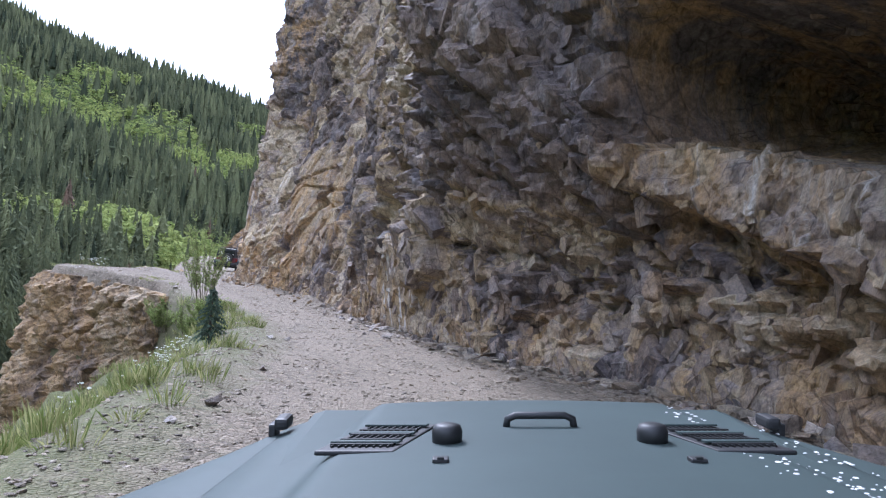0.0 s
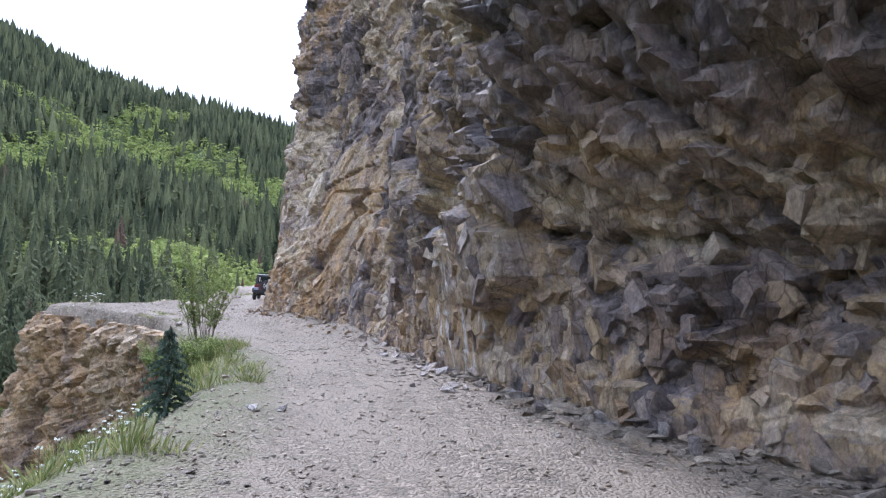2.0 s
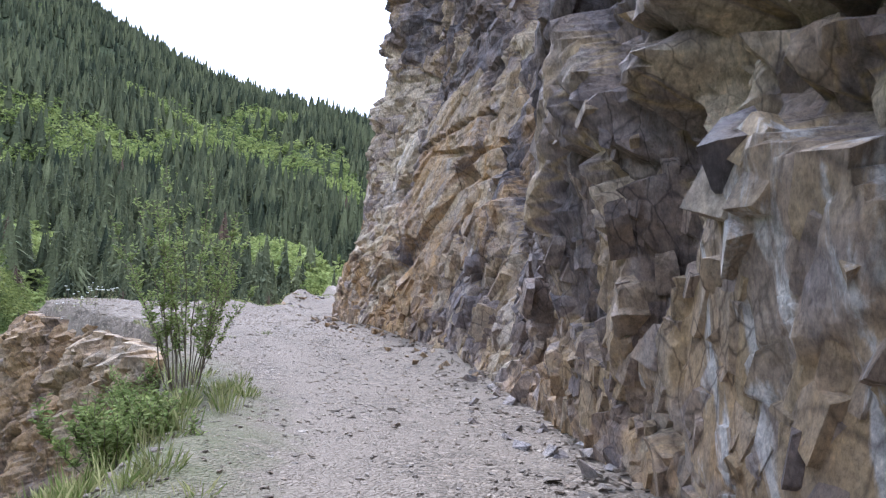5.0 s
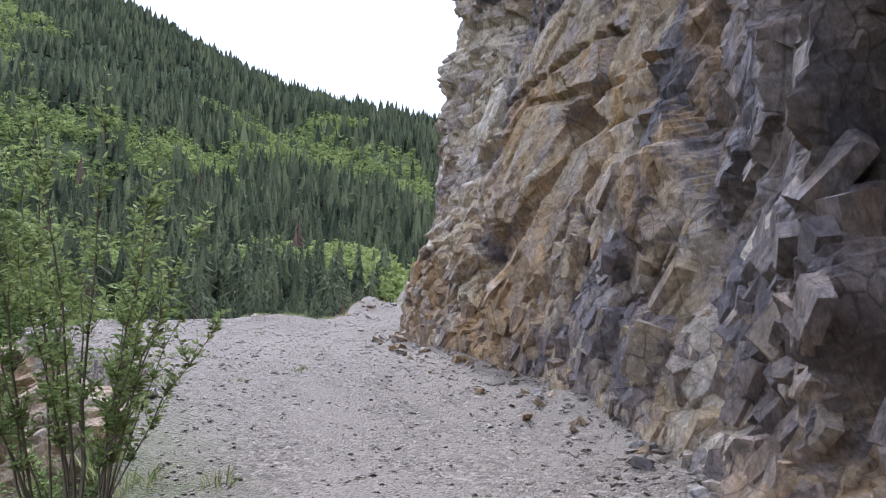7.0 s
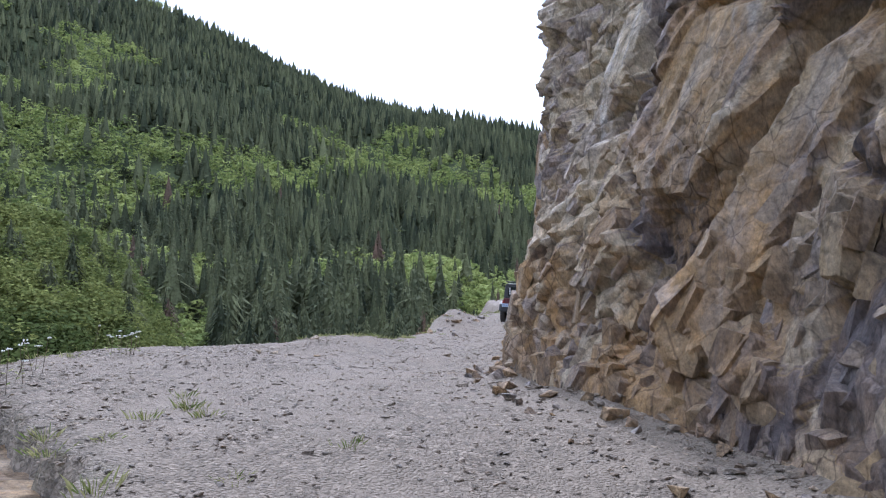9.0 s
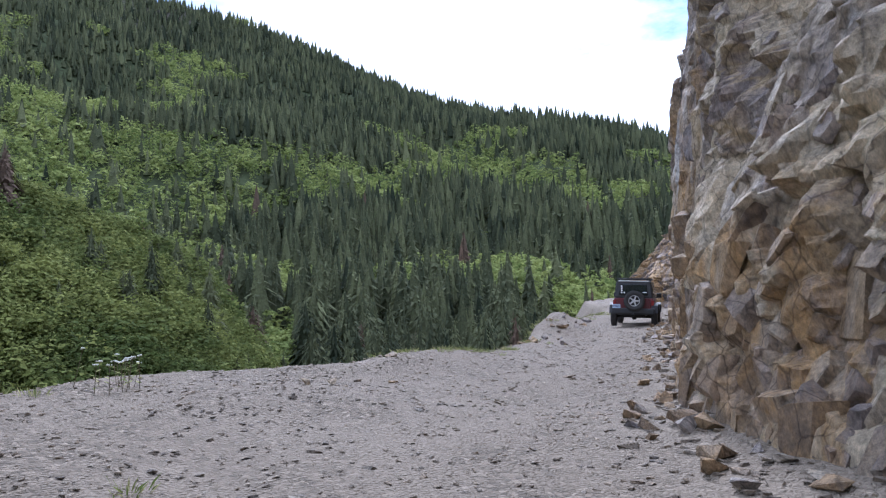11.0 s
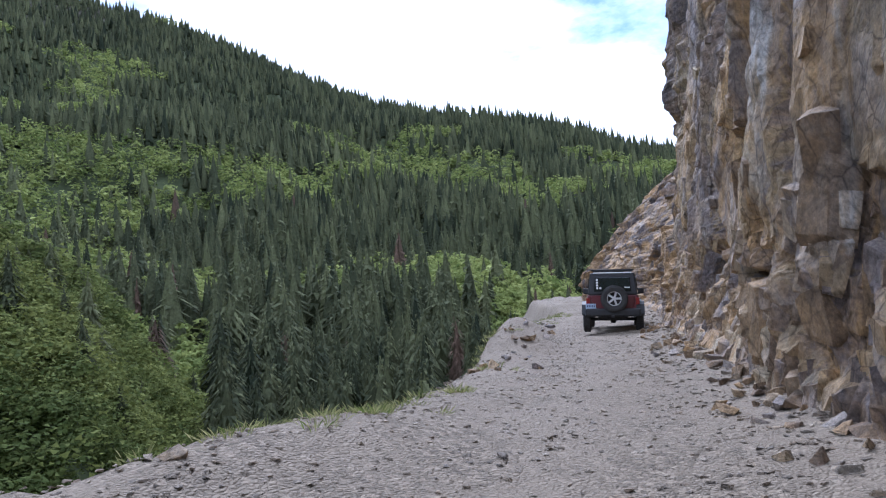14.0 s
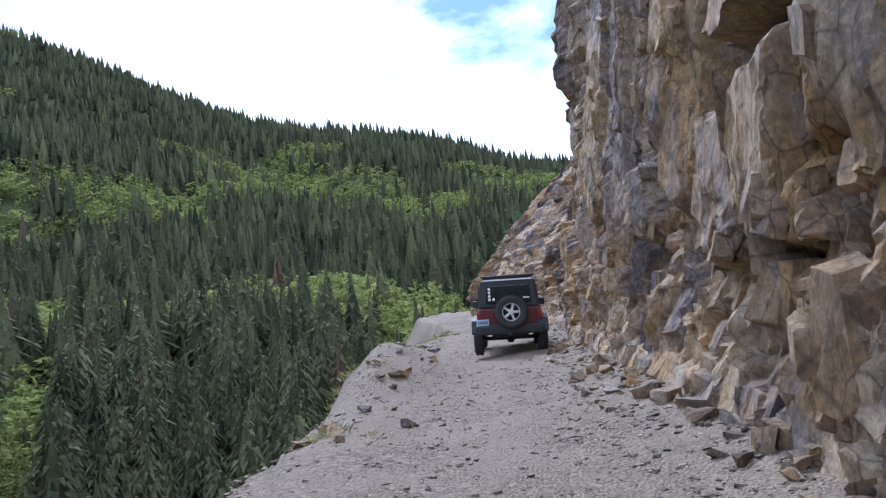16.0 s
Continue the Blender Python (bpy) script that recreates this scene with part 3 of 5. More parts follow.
# slabs that stand out of the face: x, y, height, half width, half height, turn, how far proud, tilt across, tilt up, tone, pale veins
LANDMARKS = [
    (-0.45, 16.45, 2.1, 0.95, 0.85, 18, 0.46, 0.15, -0.25, 0.70, 0.0),
    (-1.2, 18.6, 0.95, 1.2, 1.25, -35, 0.24, 0.25, 0.1, 0.50, 1.4),
    (-1.70, 19.6, 3.75, 0.75, 0.32, 38, 0.40, 0.1, -0.3, 0.62, 0.0),
    (-4.74, 29.25, 2.46, 0.36, 0.55, -12, 0.35, 0.1, 0.2, 0.8, 0.1),
    (4.45, 7.9, 2.65, 2.9, 0.50, -15, 0.05, 0.02, 0.05, 0.95, 0.6),
    (-6.1, 33.2, 5.4, 1.35, 1.25, 32, 0.34, 0.2, -0.1, 0.62, 0.1),
    (-6.35, 31.26, 2.3, 0.32, 1.7, -24, 0.22, 0.2, 0.0, 0.60, 0.1),
    (-7.41, 31.99, 4.1, 0.75, 1.5, -24, 0.20, 0.3, 0.1, 0.60, 0.1),
    (-8.35, 35.5, 4.5, 0.50, 1.75, -20, 0.28, 0.15, 0.0, 0.97, 0.45),
    (-9.3, 36.4, 2.9, 0.80, 1.1, -20, 0.22, 0.2, 0.1, 0.86, 0.2),
    (-11.28, 39.85, 3.42, 1.1, 1.3, -10, 0.12, 0.2, 0.2, 0.7, 0.2),
    (-11.62, 40.91, 5.6, 0.34, 4.2, -4, 0.30, 0.2, -0.1, 0.95, 0.5),
    (-11.5, 42.7, 5.2, 0.26, 3.0, -6, 0.26, 0.2, 0.0, 0.95, 0.5),
    (-12.05, 45.1, 5.1, 1.45, 1.55, -6, 0.48, -0.15, -0.2, 0.84, 0.15),
    (-12.2, 45.4, 2.45, 1.35, 0.85, 8, 0.42, 0.15, 0.2, 0.74, 0.1),
    (-12.7, 48.0, 4.6, 0.60, 2.2, -14, 0.25, 0.2, 0.1, 0.58, 0.0),
    (-13.2, 50.1, 2.75, 0.26, 0.55, 30, 0.36, 0.2, 0.0, 1.0, 1.0),
    (-14.01, 50.9, 4.6, 0.7, 2.4, -14, 0.28, 0.3, 0.1, 0.45, 0.0),
    (-15.17, 54.85, 7.5, 0.9, 4.5, -8, 0.35, 0.3, 0.0, 0.52, 0.0),
]
# open joints: from x, y, z to x, y, z, half width, depth
CRACKS = [
    (-7.62, 32.07, 1.0, -5.5, 31.0, 5.2, 0.18, 0.9),
    (-1.85, 20.3, 3.5, 0.50, 14.9, 2.0, 0.10, 0.35),
    (0.50, 14.9, 2.0, 3.0, 11.3, 1.75, 0.12, 0.30),
    (-12.0, 43.6, 3.2, -12.5, 47.4, 3.45, 0.13, 0.45),
    (-12.0, 43.4, 1.5, -12.6, 47.6, 1.65, 0.12, 0.35),
    (-12.35, 46.9, 3.4, -12.3, 46.5, 7.5, 0.14, 0.40),
    (-5.7, 31.3, 5.9, -8.4, 36.6, 3.6, 0.07, 0.22),
    (-4.5, 29.2, 4.6, -6.6, 33.4, 5.0, 0.07, 0.20),
]


def landmarks(S, Z, D, tone, rough):
    vein = np.zeros(S.shape)
    for x, y, z, hu, hv, turn, proud, tu, tv, tn, vn in LANDMARKS:
        along = float(side_of(FOOT, np.array(x), np.array(y))[1])
        z = z - float(road_z(x, y)) + 0.35
        c, s_ = math.cos(radians(-turn)), math.sin(radians(-turn))
        u, v = (c * (S - along) + s_ * (Z - z)) / hu, (c * (Z - z) - s_ * (S - along)) / hv
        out = np.maximum(np.abs(u + 0.25 * v), np.abs(v) + 0.15 * np.abs(u)) - 1
        h = proud + (tu * u + tv * v) * 0.35 - 5.0 * min(hu, hv) * np.maximum(0, out) + 0.35 * rough
        hit = (h > D) | (out < -0.05)
        D = np.where(hit, np.where(out < -0.05, h, np.maximum(h, D)), D)
        tone = np.where(hit & (out < 0.1), 0.75 * tn + 0.25 * tone, tone)
        vein = np.where(hit & (out < 0.1), vn, vein)
    for x0, y0, z0, x1, y1, z1, half, deep in CRACKS:
        a0, a1 = (float(side_of(FOOT, np.array(p), np.array(q))[1]) for p, q in ((x0, y0), (x1, y1)))
        z0, z1 = z0 - float(road_z(x0, y0)) + 0.35, z1 - float(road_z(x1, y1)) + 0.35
        n = math.hypot(a1 - a0, z1 - z0)
        t = np.clip(((S - a0) * (a1 - a0) + (Z - z0) * (z1 - z0)) / n**2, 0, 1)
        w = half * (0.55 + 1.4 * np.clip(0.5 + value_noise(t * n * 1.3, t * 0 + 3.0, int(n * 100)), 0, 1)) * np.sqrt(np.clip(4 * t * (1 - t), 0.05, 1))
        away = np.hypot(S - a0 - t * (a1 - a0), Z - z0 - t * (z1 - z0)) + 0.10 * value_noise(S * 2.1, Z * 2.1, 19)
        D = D - deep * np.clip(1.6 - away / w, 0, 1)
    return D, tone, vein


def build_cliff():
    s, q = smooth_line(FOOT, 0.06)
    keep = ((q[:, 1] > 3) & (q[:, 1] < 57)) | (np.arange(len(s)) % 5 == 0)
    s, q = s[keep], q[keep]
    tang = np.gradient(q, axis=0)
    k = 91
    pad = np.pad(tang, ((k // 2, k // 2), (0, 0)), mode="edge")
    tang = np.c_[np.convolve(pad[:, 0], np.ones(k) / k, "valid"), np.convolve(pad[:, 1], np.ones(k) / k, "valid")]
    tang /= np.hypot(*tang.T)[:, None]
    norm = np.c_[-tang[:, 1], tang[:, 0]]
    high = np.interp(q[:, 1], [-20, 57, 64, 70, 78, 84, 90, 140], [22, 22, 21, 14, 11, 7.5, 9, 12]) * (1 + 0.5 * fade(60, 70, q[:, 1]) * fbm(q[:, 1] * 0.35, q[:, 0] * 0.2, 77))
    v = np.linspace(0, 1, 225) ** 1.35
    base = road_z(q[:, 0], q[:, 1]) - 0.35
    S, V = np.meshgrid(s, v, indexing="ij")
    Zr = V * high[:, None]
    YY = np.repeat(q[:, 1:2], len(v), 1)
    broken = 0.45 + 0.85 * fade(-0.1, 0.3, fbm(S * 0.3, Zr * 0.3, 55, 2))       # some parts shattered, some in clean plates
    broken = np.maximum(broken, 1.1 * fade(2.6, 1.6, Zr) * fade(29, 33, YY))    # the weathered foot past the bend
    broken = broken * (1 - 0.55 * fade(39, 43, YY) * fade(2.4, 3.4, Zr))
    wob = 0.35 * fbm(S * 0.5, Zr * 0.5, 23, 2)
    above = np.interp(YY, [9, 11, 13, 15, 17.5, 20.5], [2.1, 2.1, 2.25, 2.35, 3.0, 4.2]) + wob      # the fault under the overhang
    near = fade(19.6, 18.4, YY + wob)
    roof = near * fade(-0.1, 0.1, Zr - above)
    ledge = fade(15.6, 14.6, YY + wob) * (1 - fade(-0.1, 0.1, Zr - above))
    tall = fade(38.6, 39.6, YY + wob)
    D, tone = jointed(S, Zr, 11, 118, 2.0, broken)
    for mask, seed, turn, aspect, big in ((roof, 111, 36, 1.9, 2.2), (ledge, 211, 172, 2.3, 1.5), (tall, 311, 97, 2.4, 2.6)):
        d_, t_ = jointed(S, Zr, seed, turn, aspect, broken, big)
        D, tone = D * (1 - mask) + d_ * mask, np.where(mask > 0.5, t_, tone)
    D = (D - 0.12) * (0.30 + 0.70 * fade(0.4, 2.2, Zr)) * (1 + 0.9 * fade(64, 70, YY))
    D = D * (1 - 0.45 * fade(20.5, 19, YY) * fade(13.0, 14.5, YY) * fade(3.6, 2.6, Zr))
    lm_rough = D
    D, tone, vein = landmarks(S, Zr, D, tone, lm_rough)
    tone = np.clip(tone * (1 - 0.75 * roof * fade(18.5, 13, YY) * fade(0, 0.9, Zr - above - np.interp(YY, [10, 11.5], [1.9, 0.5]) - 0.27 * np.clip(YY - 10, -9, 0))), 0, 1)      # shade in the roof of the overhang, painted into the rock's tone
    tone = np.clip(tone + 0.10 * fade(18.5, 20.5, YY) * fade(29, 27, YY) - 0.10 * fade(46, 48.5, YY) - 0.12 * fade(64, 70, YY), 0, 1)
    patch = fade(-0.1, 0.2, fbm(S * 0.16, Zr * 0.22, 66, 3))                    # iron-stained zones, and the weathered foot past the bend
    iron = np.clip((0.8 + 0.4 * fade(27, 30, YY) * fade(39, 37, YY)) * patch * fade(2, 10, YY) + fade(3.4, 1.4, Zr) * fade(29, 32, YY) + fade(62, 68, YY) + 0.12 * fade(38, 44, YY), 0, 1)
    D = np.maximum(D, 0.10 + 0.25 * D - 4 * fade(0.7, 2.0, Zr))                 # the foot stands on the road
    D = D + lean_at(YY, Zr)
    P = np.empty((*S.shape, 3))
    P[..., 0] = q[:, 0][:, None] + norm[:, 0][:, None] * D
    P[..., 1] = q[:, 1][:, None] + norm[:, 1][:, None] * D
    P[..., 2] = base[:, None] + Zr
    # top and back of the mass
    tops = []
    for back_by, down in ((6, -1.0), (16, -2.5), (17, 22)):
        row = P[:, -1, :].copy()
        row[:, 0] -= norm[:, 0] * back_by
        row[:, 1] -= norm[:, 1] * back_by
        row[:, 2] -= down
        tops.append(row)
    G = np.concatenate([P, np.stack(tops, 1)], 1)
    me = mesh_of("cliff", G.reshape(-1, 3), grid_faces(G.shape[0], G.shape[1])[:, ::-1], MAT_ROCK, False)
    with_values(me, "iron", np.concatenate([iron, np.repeat(iron[:, -1:], 3, 1)], 1))
    with_values(me, "vein", np.concatenate([vein, np.repeat(vein[:, -1:], 3, 1)], 1))
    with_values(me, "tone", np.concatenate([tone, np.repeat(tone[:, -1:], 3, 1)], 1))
    ob = tagged(new("cliff", me), "steep jointed cliff of purple-grey and rusty rock", "cliff", kind="structure")
    lean = lean_at(YY, Zr)
    B = np.stack([q[:, 0][:, None] + norm[:, 0][:, None] * lean, q[:, 1][:, None] + norm[:, 1][:, None] * lean, base[:, None] + Zr], -1)
    return ob, s, P, norm, B, np.stack([tone, iron, vein], -1)


CLIFF, CLIFF_S, CLIFF_P, CLIFF_N, CLIFF_B, CLIFF_A = build_cliff()


# ---------------------------------------------------------------- woods
def spruce_far(rng, sprays):
    """One far conifer of height 1: a dark core and many small drooping sprays in a narrow uneven cone."""
    fat = rng.uniform(0.85, 1.2)
    vs, fs = [(0, 0, 0.93)], []
    for j in range(6):
        vs.append((0.105 * fat * math.cos(j * 1.047), 0.105 * fat * math.sin(j * 1.047), 0.06))
        fs.append((0, 1 + j, 1 + (j + 1) % 6))
    gaps = [rng.uniform(0.7, 1.2) for _ in range(8)]
    for k in range(sprays):
        f = 0.04 + 0.94 * (1 - math.sqrt(max(0.0, 1 - (k + rng.random()) / sprays)))
        a = rng.uniform(0, 6.283)
        r = fat * (0.175 * (1 - f) ** 0.85 + 0.012) * rng.uniform(0.65, 1.15) * gaps[int(a / 6.284 * 8)]
        w = (0.30 if sprays < 100 else 0.17 if sprays < 300 else 0.075) * r + 0.004
        c, s = math.cos(a), math.sin(a)
        b = len(vs)
        q = (0.30 if sprays < 300 else 0.55) * r
        up = 0.22 * r + 0.012
        vs += [(q * c - w * s, q * s + w * c, f + up), (q * c + w * s, q * s - w * c, f + up), (r * c, r * s, f - rng.uniform(0.0, 0.45) * r)]
        fs.append((b, b + 1, b + 2))
    return np.array(vs), np.array(fs)


def leafy_far(rng, leaves, low=False):
    """One far broadleaf of height 1: an uneven crown of lobes made of small leaf sprays; low: a rounded shrub."""
    lobes = []
    for k in range(7 if low else 6):
        a, f = rng.uniform(0, 6.28), rng.uniform(0, 1)
        if low:
            lobes.append((0.30 * math.cos(a) * f, 0.30 * math.sin(a) * f, rng.uniform(0.3, 0.62), rng.uniform(0.16, 0.30)))
        else:
            lobes.append((0.13 * math.cos(a), 0.13 * math.sin(a), 0.34 + 0.5 * k / 5, rng.uniform(0.11, 0.2) * (1.1 - 0.4 * k / 5)))
    vs, fs = [], []
    size = (0.074 if leaves < 100 else 0.042) if low else (0.075 if leaves < 50 else 0.052)
    for _ in range(leaves):
        lx, ly, lz, lr = lobes[int(rng.integers(len(lobes)))]
        p = rng.normal(0, 1, 3)
        p /= np.linalg.norm(p)
        if p[2] < -0.3:
            p[2] *= -1
        c = np.array([lx, ly, lz]) + p * lr * rng.uniform(0.8, 1.08)
        a = np.cross(p, rng.normal(0, 1, 3))
        a = a / np.linalg.norm(a) * size * rng.uniform(0.6, 1.5)
        b = np.cross(p, a) + p * size * rng.uniform(-0.5, 0.8)
        i = len(vs)
        vs += [c - a * 0.6, c + a * 0.6, c + b * 1.3]
        fs += [(i, i + 1, i + 2)]
    return np.array(vs), np.array(fs)


def scatter(name, label, category, kinds, places, material):
    vs, fs, tn, off = [], [], [], 0
    for (x, y, z, h, w, a, k, tone) in places:
        v, f = kinds[k]
        c, s = math.cos(a), math.sin(a)
        m = np.empty_like(v)
        m[:, 0] = x + (v[:, 0] * c - v[:, 1] * s) * h * w
        m[:, 1] = y + (v[:, 0] * s + v[:, 1] * c) * h * w
        m[:, 2] = z + v[:, 2] * h
        vs.append(m)
        fs.append(f + off)
        tn.append(np.full(len(v), tone))
        off += len(v)
    me = mesh_of(name, np.concatenate(vs), np.concatenate(fs), material)
    with_values(me, "tone", np.concatenate(tn))
    return tagged(new(name, me), label, category, kind="stuff")


def build_woods():
    rng = np.random.default_rng(3)
    pyr = random.Random(4)
    firs = [spruce_far(pyr, 26) for _ in range(10)]
    firs += [spruce_far(pyr, 120) for _ in range(10)]
    firs += [spruce_far(pyr, 520) for _ in range(10)]
    leafy = [leafy_far(rng, 32) for _ in range(10)]
    leafy += [leafy_far(rng, 100) for _ in range(20)]
    shrubs = [leafy_far(rng, 60, True) for _ in range(8)]
    shrubs += [leafy_far(rng, 130, True) for _ in range(8)]
    n = 30000
    a = rng.uniform(3, 74, n)
    r = rng.uniform(40**1.45, 480**1.45, n) ** (1 / 1.45)
    x, y = CX - r * np.sin(np.radians(a)), CY + r * np.cos(np.radians(a))
    z = valley_z(x, y)
    el = np.degrees(np.arctan2(z + 4, r))
    keep = (r < np.interp(a, RIDGE_AZ, RIDGE_R) * 1.04) & (bare(a, el) < 0.35 + 0.5 * rng.random(n))
    keep &= ~((x > -32) & (y < 130) & (r < 95)) & ((r > 50) | (a > 30))
    kind = 1.1 * fbm(x * 0.026, y * 0.026, 60, 3)
    kind = kind + 0.60 * np.exp(-((a - 16) / 8) ** 2 - ((el - 9.0) / 1.0) ** 2) + 0.24 * np.exp(-((a - 25) / 10) ** 2 - ((el - 6.0) / 2.6) ** 2)
    kind = kind + 0.10 * fade(44, 54, a) * fade(22, 15, el) - 0.25 * fade(2, -4, el) * fade(46, 40, a) - 0.3 * fade(0.72, 0.9, r / np.interp(a, RIDGE_AZ, RIDGE_R))
    spur = (r < 76) & (a > 44) & (z > -15)
    tone = np.clip(rng.normal(0.45, 0.24, n), 0, 1)
    dice, turn, tall, fat = rng.random(n), rng.uniform(0, 6.3, n), rng.uniform(0, 1, n), rng.uniform(1.05, 1.7, n)
    fir_at, asp_at, bush_at, dead_at = [], [], [], []
    for k in np.flatnonzero(keep):
        if spur[k] and dice[k] < 0.90:
            continue
        near = 20 if r[k] < 84 else 10 if r[k] < 170 else 0
        pick = int(turn[k] * 997) % 10 + near
        h = (4.0 + 8.5 * tall[k] ** 1.6) * (1.1 if r[k] < 130 else 1.0) * (0.8 if el[k] > 15 else 1.0) * (0.5 if spur[k] else 1.0)
        at = (x[k], y[k], z[k] - 0.3)
        if kind[k] > 0.16 - 0.16 * dice[k] and dice[k] < 0.9:
            asp_at.append((*at, (3.2 + 3.2 * tall[k]), 1.45, turn[k], pick, tone[k]))
        else:
            (dead_at if dice[k] > 0.994 and r[k] < 200 else fir_at).append((*at, h, fat[k], turn[k], pick, tone[k]))
    m = 4200
    a, r = rng.uniform(43.5, 80, m), np.sqrt(rng.uniform(25**2, 72**2, m))
    x, y = CX - r * np.sin(np.radians(a)), CY + r * np.cos(np.radians(a))
    z = valley_z(x, y)
    size, turn, tone = rng.uniform(1.1, 3.0, m), rng.uniform(0, 6.3, m), np.clip(0.45 + 1.3 * fbm(x * 0.12, y * 0.12, 71, 2) + rng.normal(0, 0.22, m), 0, 1)
    for k in np.flatnonzero((z > -15.5) & (side_of(EDGE, x, y)[0] > 4.5)):
        bush_at.append((x[k], y[k], z[k] - 0.25, size[k], 1.5, turn[k], int(turn[k] * 997) % 8 + (8 if r[k] < 60 else 0), tone[k]))
    for _ in range(500):
        a, r = rng.uniform(0, 105), math.sqrt(rng.uniform(18**2, 66**2))
        x, y = CX - r * math.sin(radians(a)), CY + r * math.cos(radians(a))
        if float(side_of(EDGE, np.array(x), np.array(y))[0]) < 4.5:
            continue
        z = float(max(valley_z(np.array(x), np.array(y)), surface_z(np.array(x), np.array(y))[0])) - 0.3
        bush_at.append((x, y, z, rng.uniform(1.6, 3.6), 1.5, rng.uniform(0, 6.3), int(rng.integers(8)) + 8, rng.uniform(0, 1)))
    scatter("spruce_woods", "dense dark spruce woods on the mountainside", "woods", firs, fir_at, MAT_SPRUCE)
    scatter("aspen_woods", "bright green aspen stands among the spruces", "woods", leafy, asp_at, MAT_ASPEN)
    scatter("willow_thicket", "light green shrub thicket on the slope", "bushes", shrubs, bush_at, MAT_BUSH)
    scatter("dead_spruce_trees", "rust-brown dead spruces scattered in the woods", "woods", firs, dead_at, MAT_DEAD)


build_woods()

# ---------------------------------------------------------------- helpers for things


def part(name, bm, material, parent=None, label="", smooth=False):
    me = bpy.data.meshes.new(name)
    bmesh.ops.recalc_face_normals(bm, faces=bm.faces)
    for f in bm.faces:
        f.smooth = smooth
    bm.to_mesh(me)
    bm.free()
    me.materials.append(material)
    ob = new(name, me)
    ob.parent = parent
    if label:
        tagged(ob, label)
    return ob


def box(cx, cy, cz, sx, sy, sz, bevel=0.02, top=(1, 1), bm=None, m=None, seg=2):
    """A rounded box; top: how much its upper face is drawn in."""
    own = bmesh.new()
    bmesh.ops.create_cube(own, size=1)
    for v in own.verts:
        k = top if v.co.z > 0 else (1, 1)
        v.co = Vector((v.co.x * sx * k[0], v.co.y * sy * k[1], v.co.z * sz))
    if bevel:
        bmesh.ops.bevel(own, geom=list(own.edges), offset=bevel, segments=seg, affect="EDGES", profile=0.6)
    bmesh.ops.transform(own, matrix=Matrix.Translation((cx, cy, cz)) @ (m or Matrix.Identity(4)), verts=own.verts)
    if bm is None:
        return own
    me = bpy.data.meshes.new("piece")
    own.to_mesh(me)
    own.free()
    bm.from_mesh(me)
    bpy.data.meshes.remove(me)
    return bm


def lathe(profile, axis="x", at=(0, 0, 0), steps=28, bm=None, caps=True):
    """A turned body: profile of (radius, place along the axis)."""
    bm = bm or bmesh.new()
    rings = []
    for r, a in profile:
        ring = []
        for j in range(steps):
            t = 2 * math.pi * j / steps
            c, s = r * math.cos(t), r * math.sin(t)
            p = {"x": (a, c, s), "y": (c, a, s), "z": (c, s, a)}[axis]
            ring.append(bm.verts.new(Vector(p) + Vector(at)))
        rings.append(ring)
    for p, q in zip(rings, rings[1:]):
        for j in range(steps):
            bm.faces.new((p[j], p[(j + 1) % steps], q[(j + 1) % steps], q[j]))
    if caps:
        bm.faces.new(rings[0])
        bm.faces.new(rings[-1])
    return bm


def tube(points, radius, bm=None, sides=6, end=None):
    """A round bar along points, tapering to the end radius."""
    bm = bm or bmesh.new()
    pts = [Vector(p) for p in points]
    last = None
    for i, p in enumerate(pts):
        d = (pts[min(i + 1, len(pts) - 1)] - pts[max(i - 1, 0)]).normalized()
        a = d.orthogonal().normalized() if last is None else (last - d * last.dot(d)).normalized()
        last = a
        b = d.cross(a)
        r = radius if end is None else radius + (end - radius) * i / (len(pts) - 1)
        ring = [bm.verts.new(p + r * (math.cos(2 * math.pi * j / sides) * a + math.sin(2 * math.pi * j / sides) * b)) for j in range(sides)]
        if i:
            for j in range(sides):
                bm.faces.new((prev[j], prev[(j + 1) % sides], ring[(j + 1) % sides], ring[j]))
        else:
            bm.faces.new(ring)
        prev = ring
    bm.faces.new(prev)
    return bm


def disc(cx, cy, cz, r, axis="y", thick=0.006, steps=14, bm=None):
    return lathe([(r, 0), (r, thick)], axis, (cx, cy, cz), steps, bm)


def hull(rng, sx, sy, sz, points=13, name="rock"):
    """A broken angular stone."""
    bm = bmesh.new()
    for _ in range(points):
        p = np.array([rng.uniform(-1, 1) for _ in range(3)])
        p /= max(np.abs(p)) ** 0.75
        bm.verts.new((p[0] * sx / 2, p[1] * sy / 2, p[2] * sz / 2))
    out = bmesh.ops.convex_hull(bm, input=list(bm.verts))
    bmesh.ops.delete(bm, geom=[v for v in bm.verts if not v.link_faces], context="VERTS")
    bmesh.ops.recalc_face_normals(bm, faces=bm.faces)
    me = bpy.data.meshes.new(name)
    bm.to_mesh(me)
    bm.free()
    return me


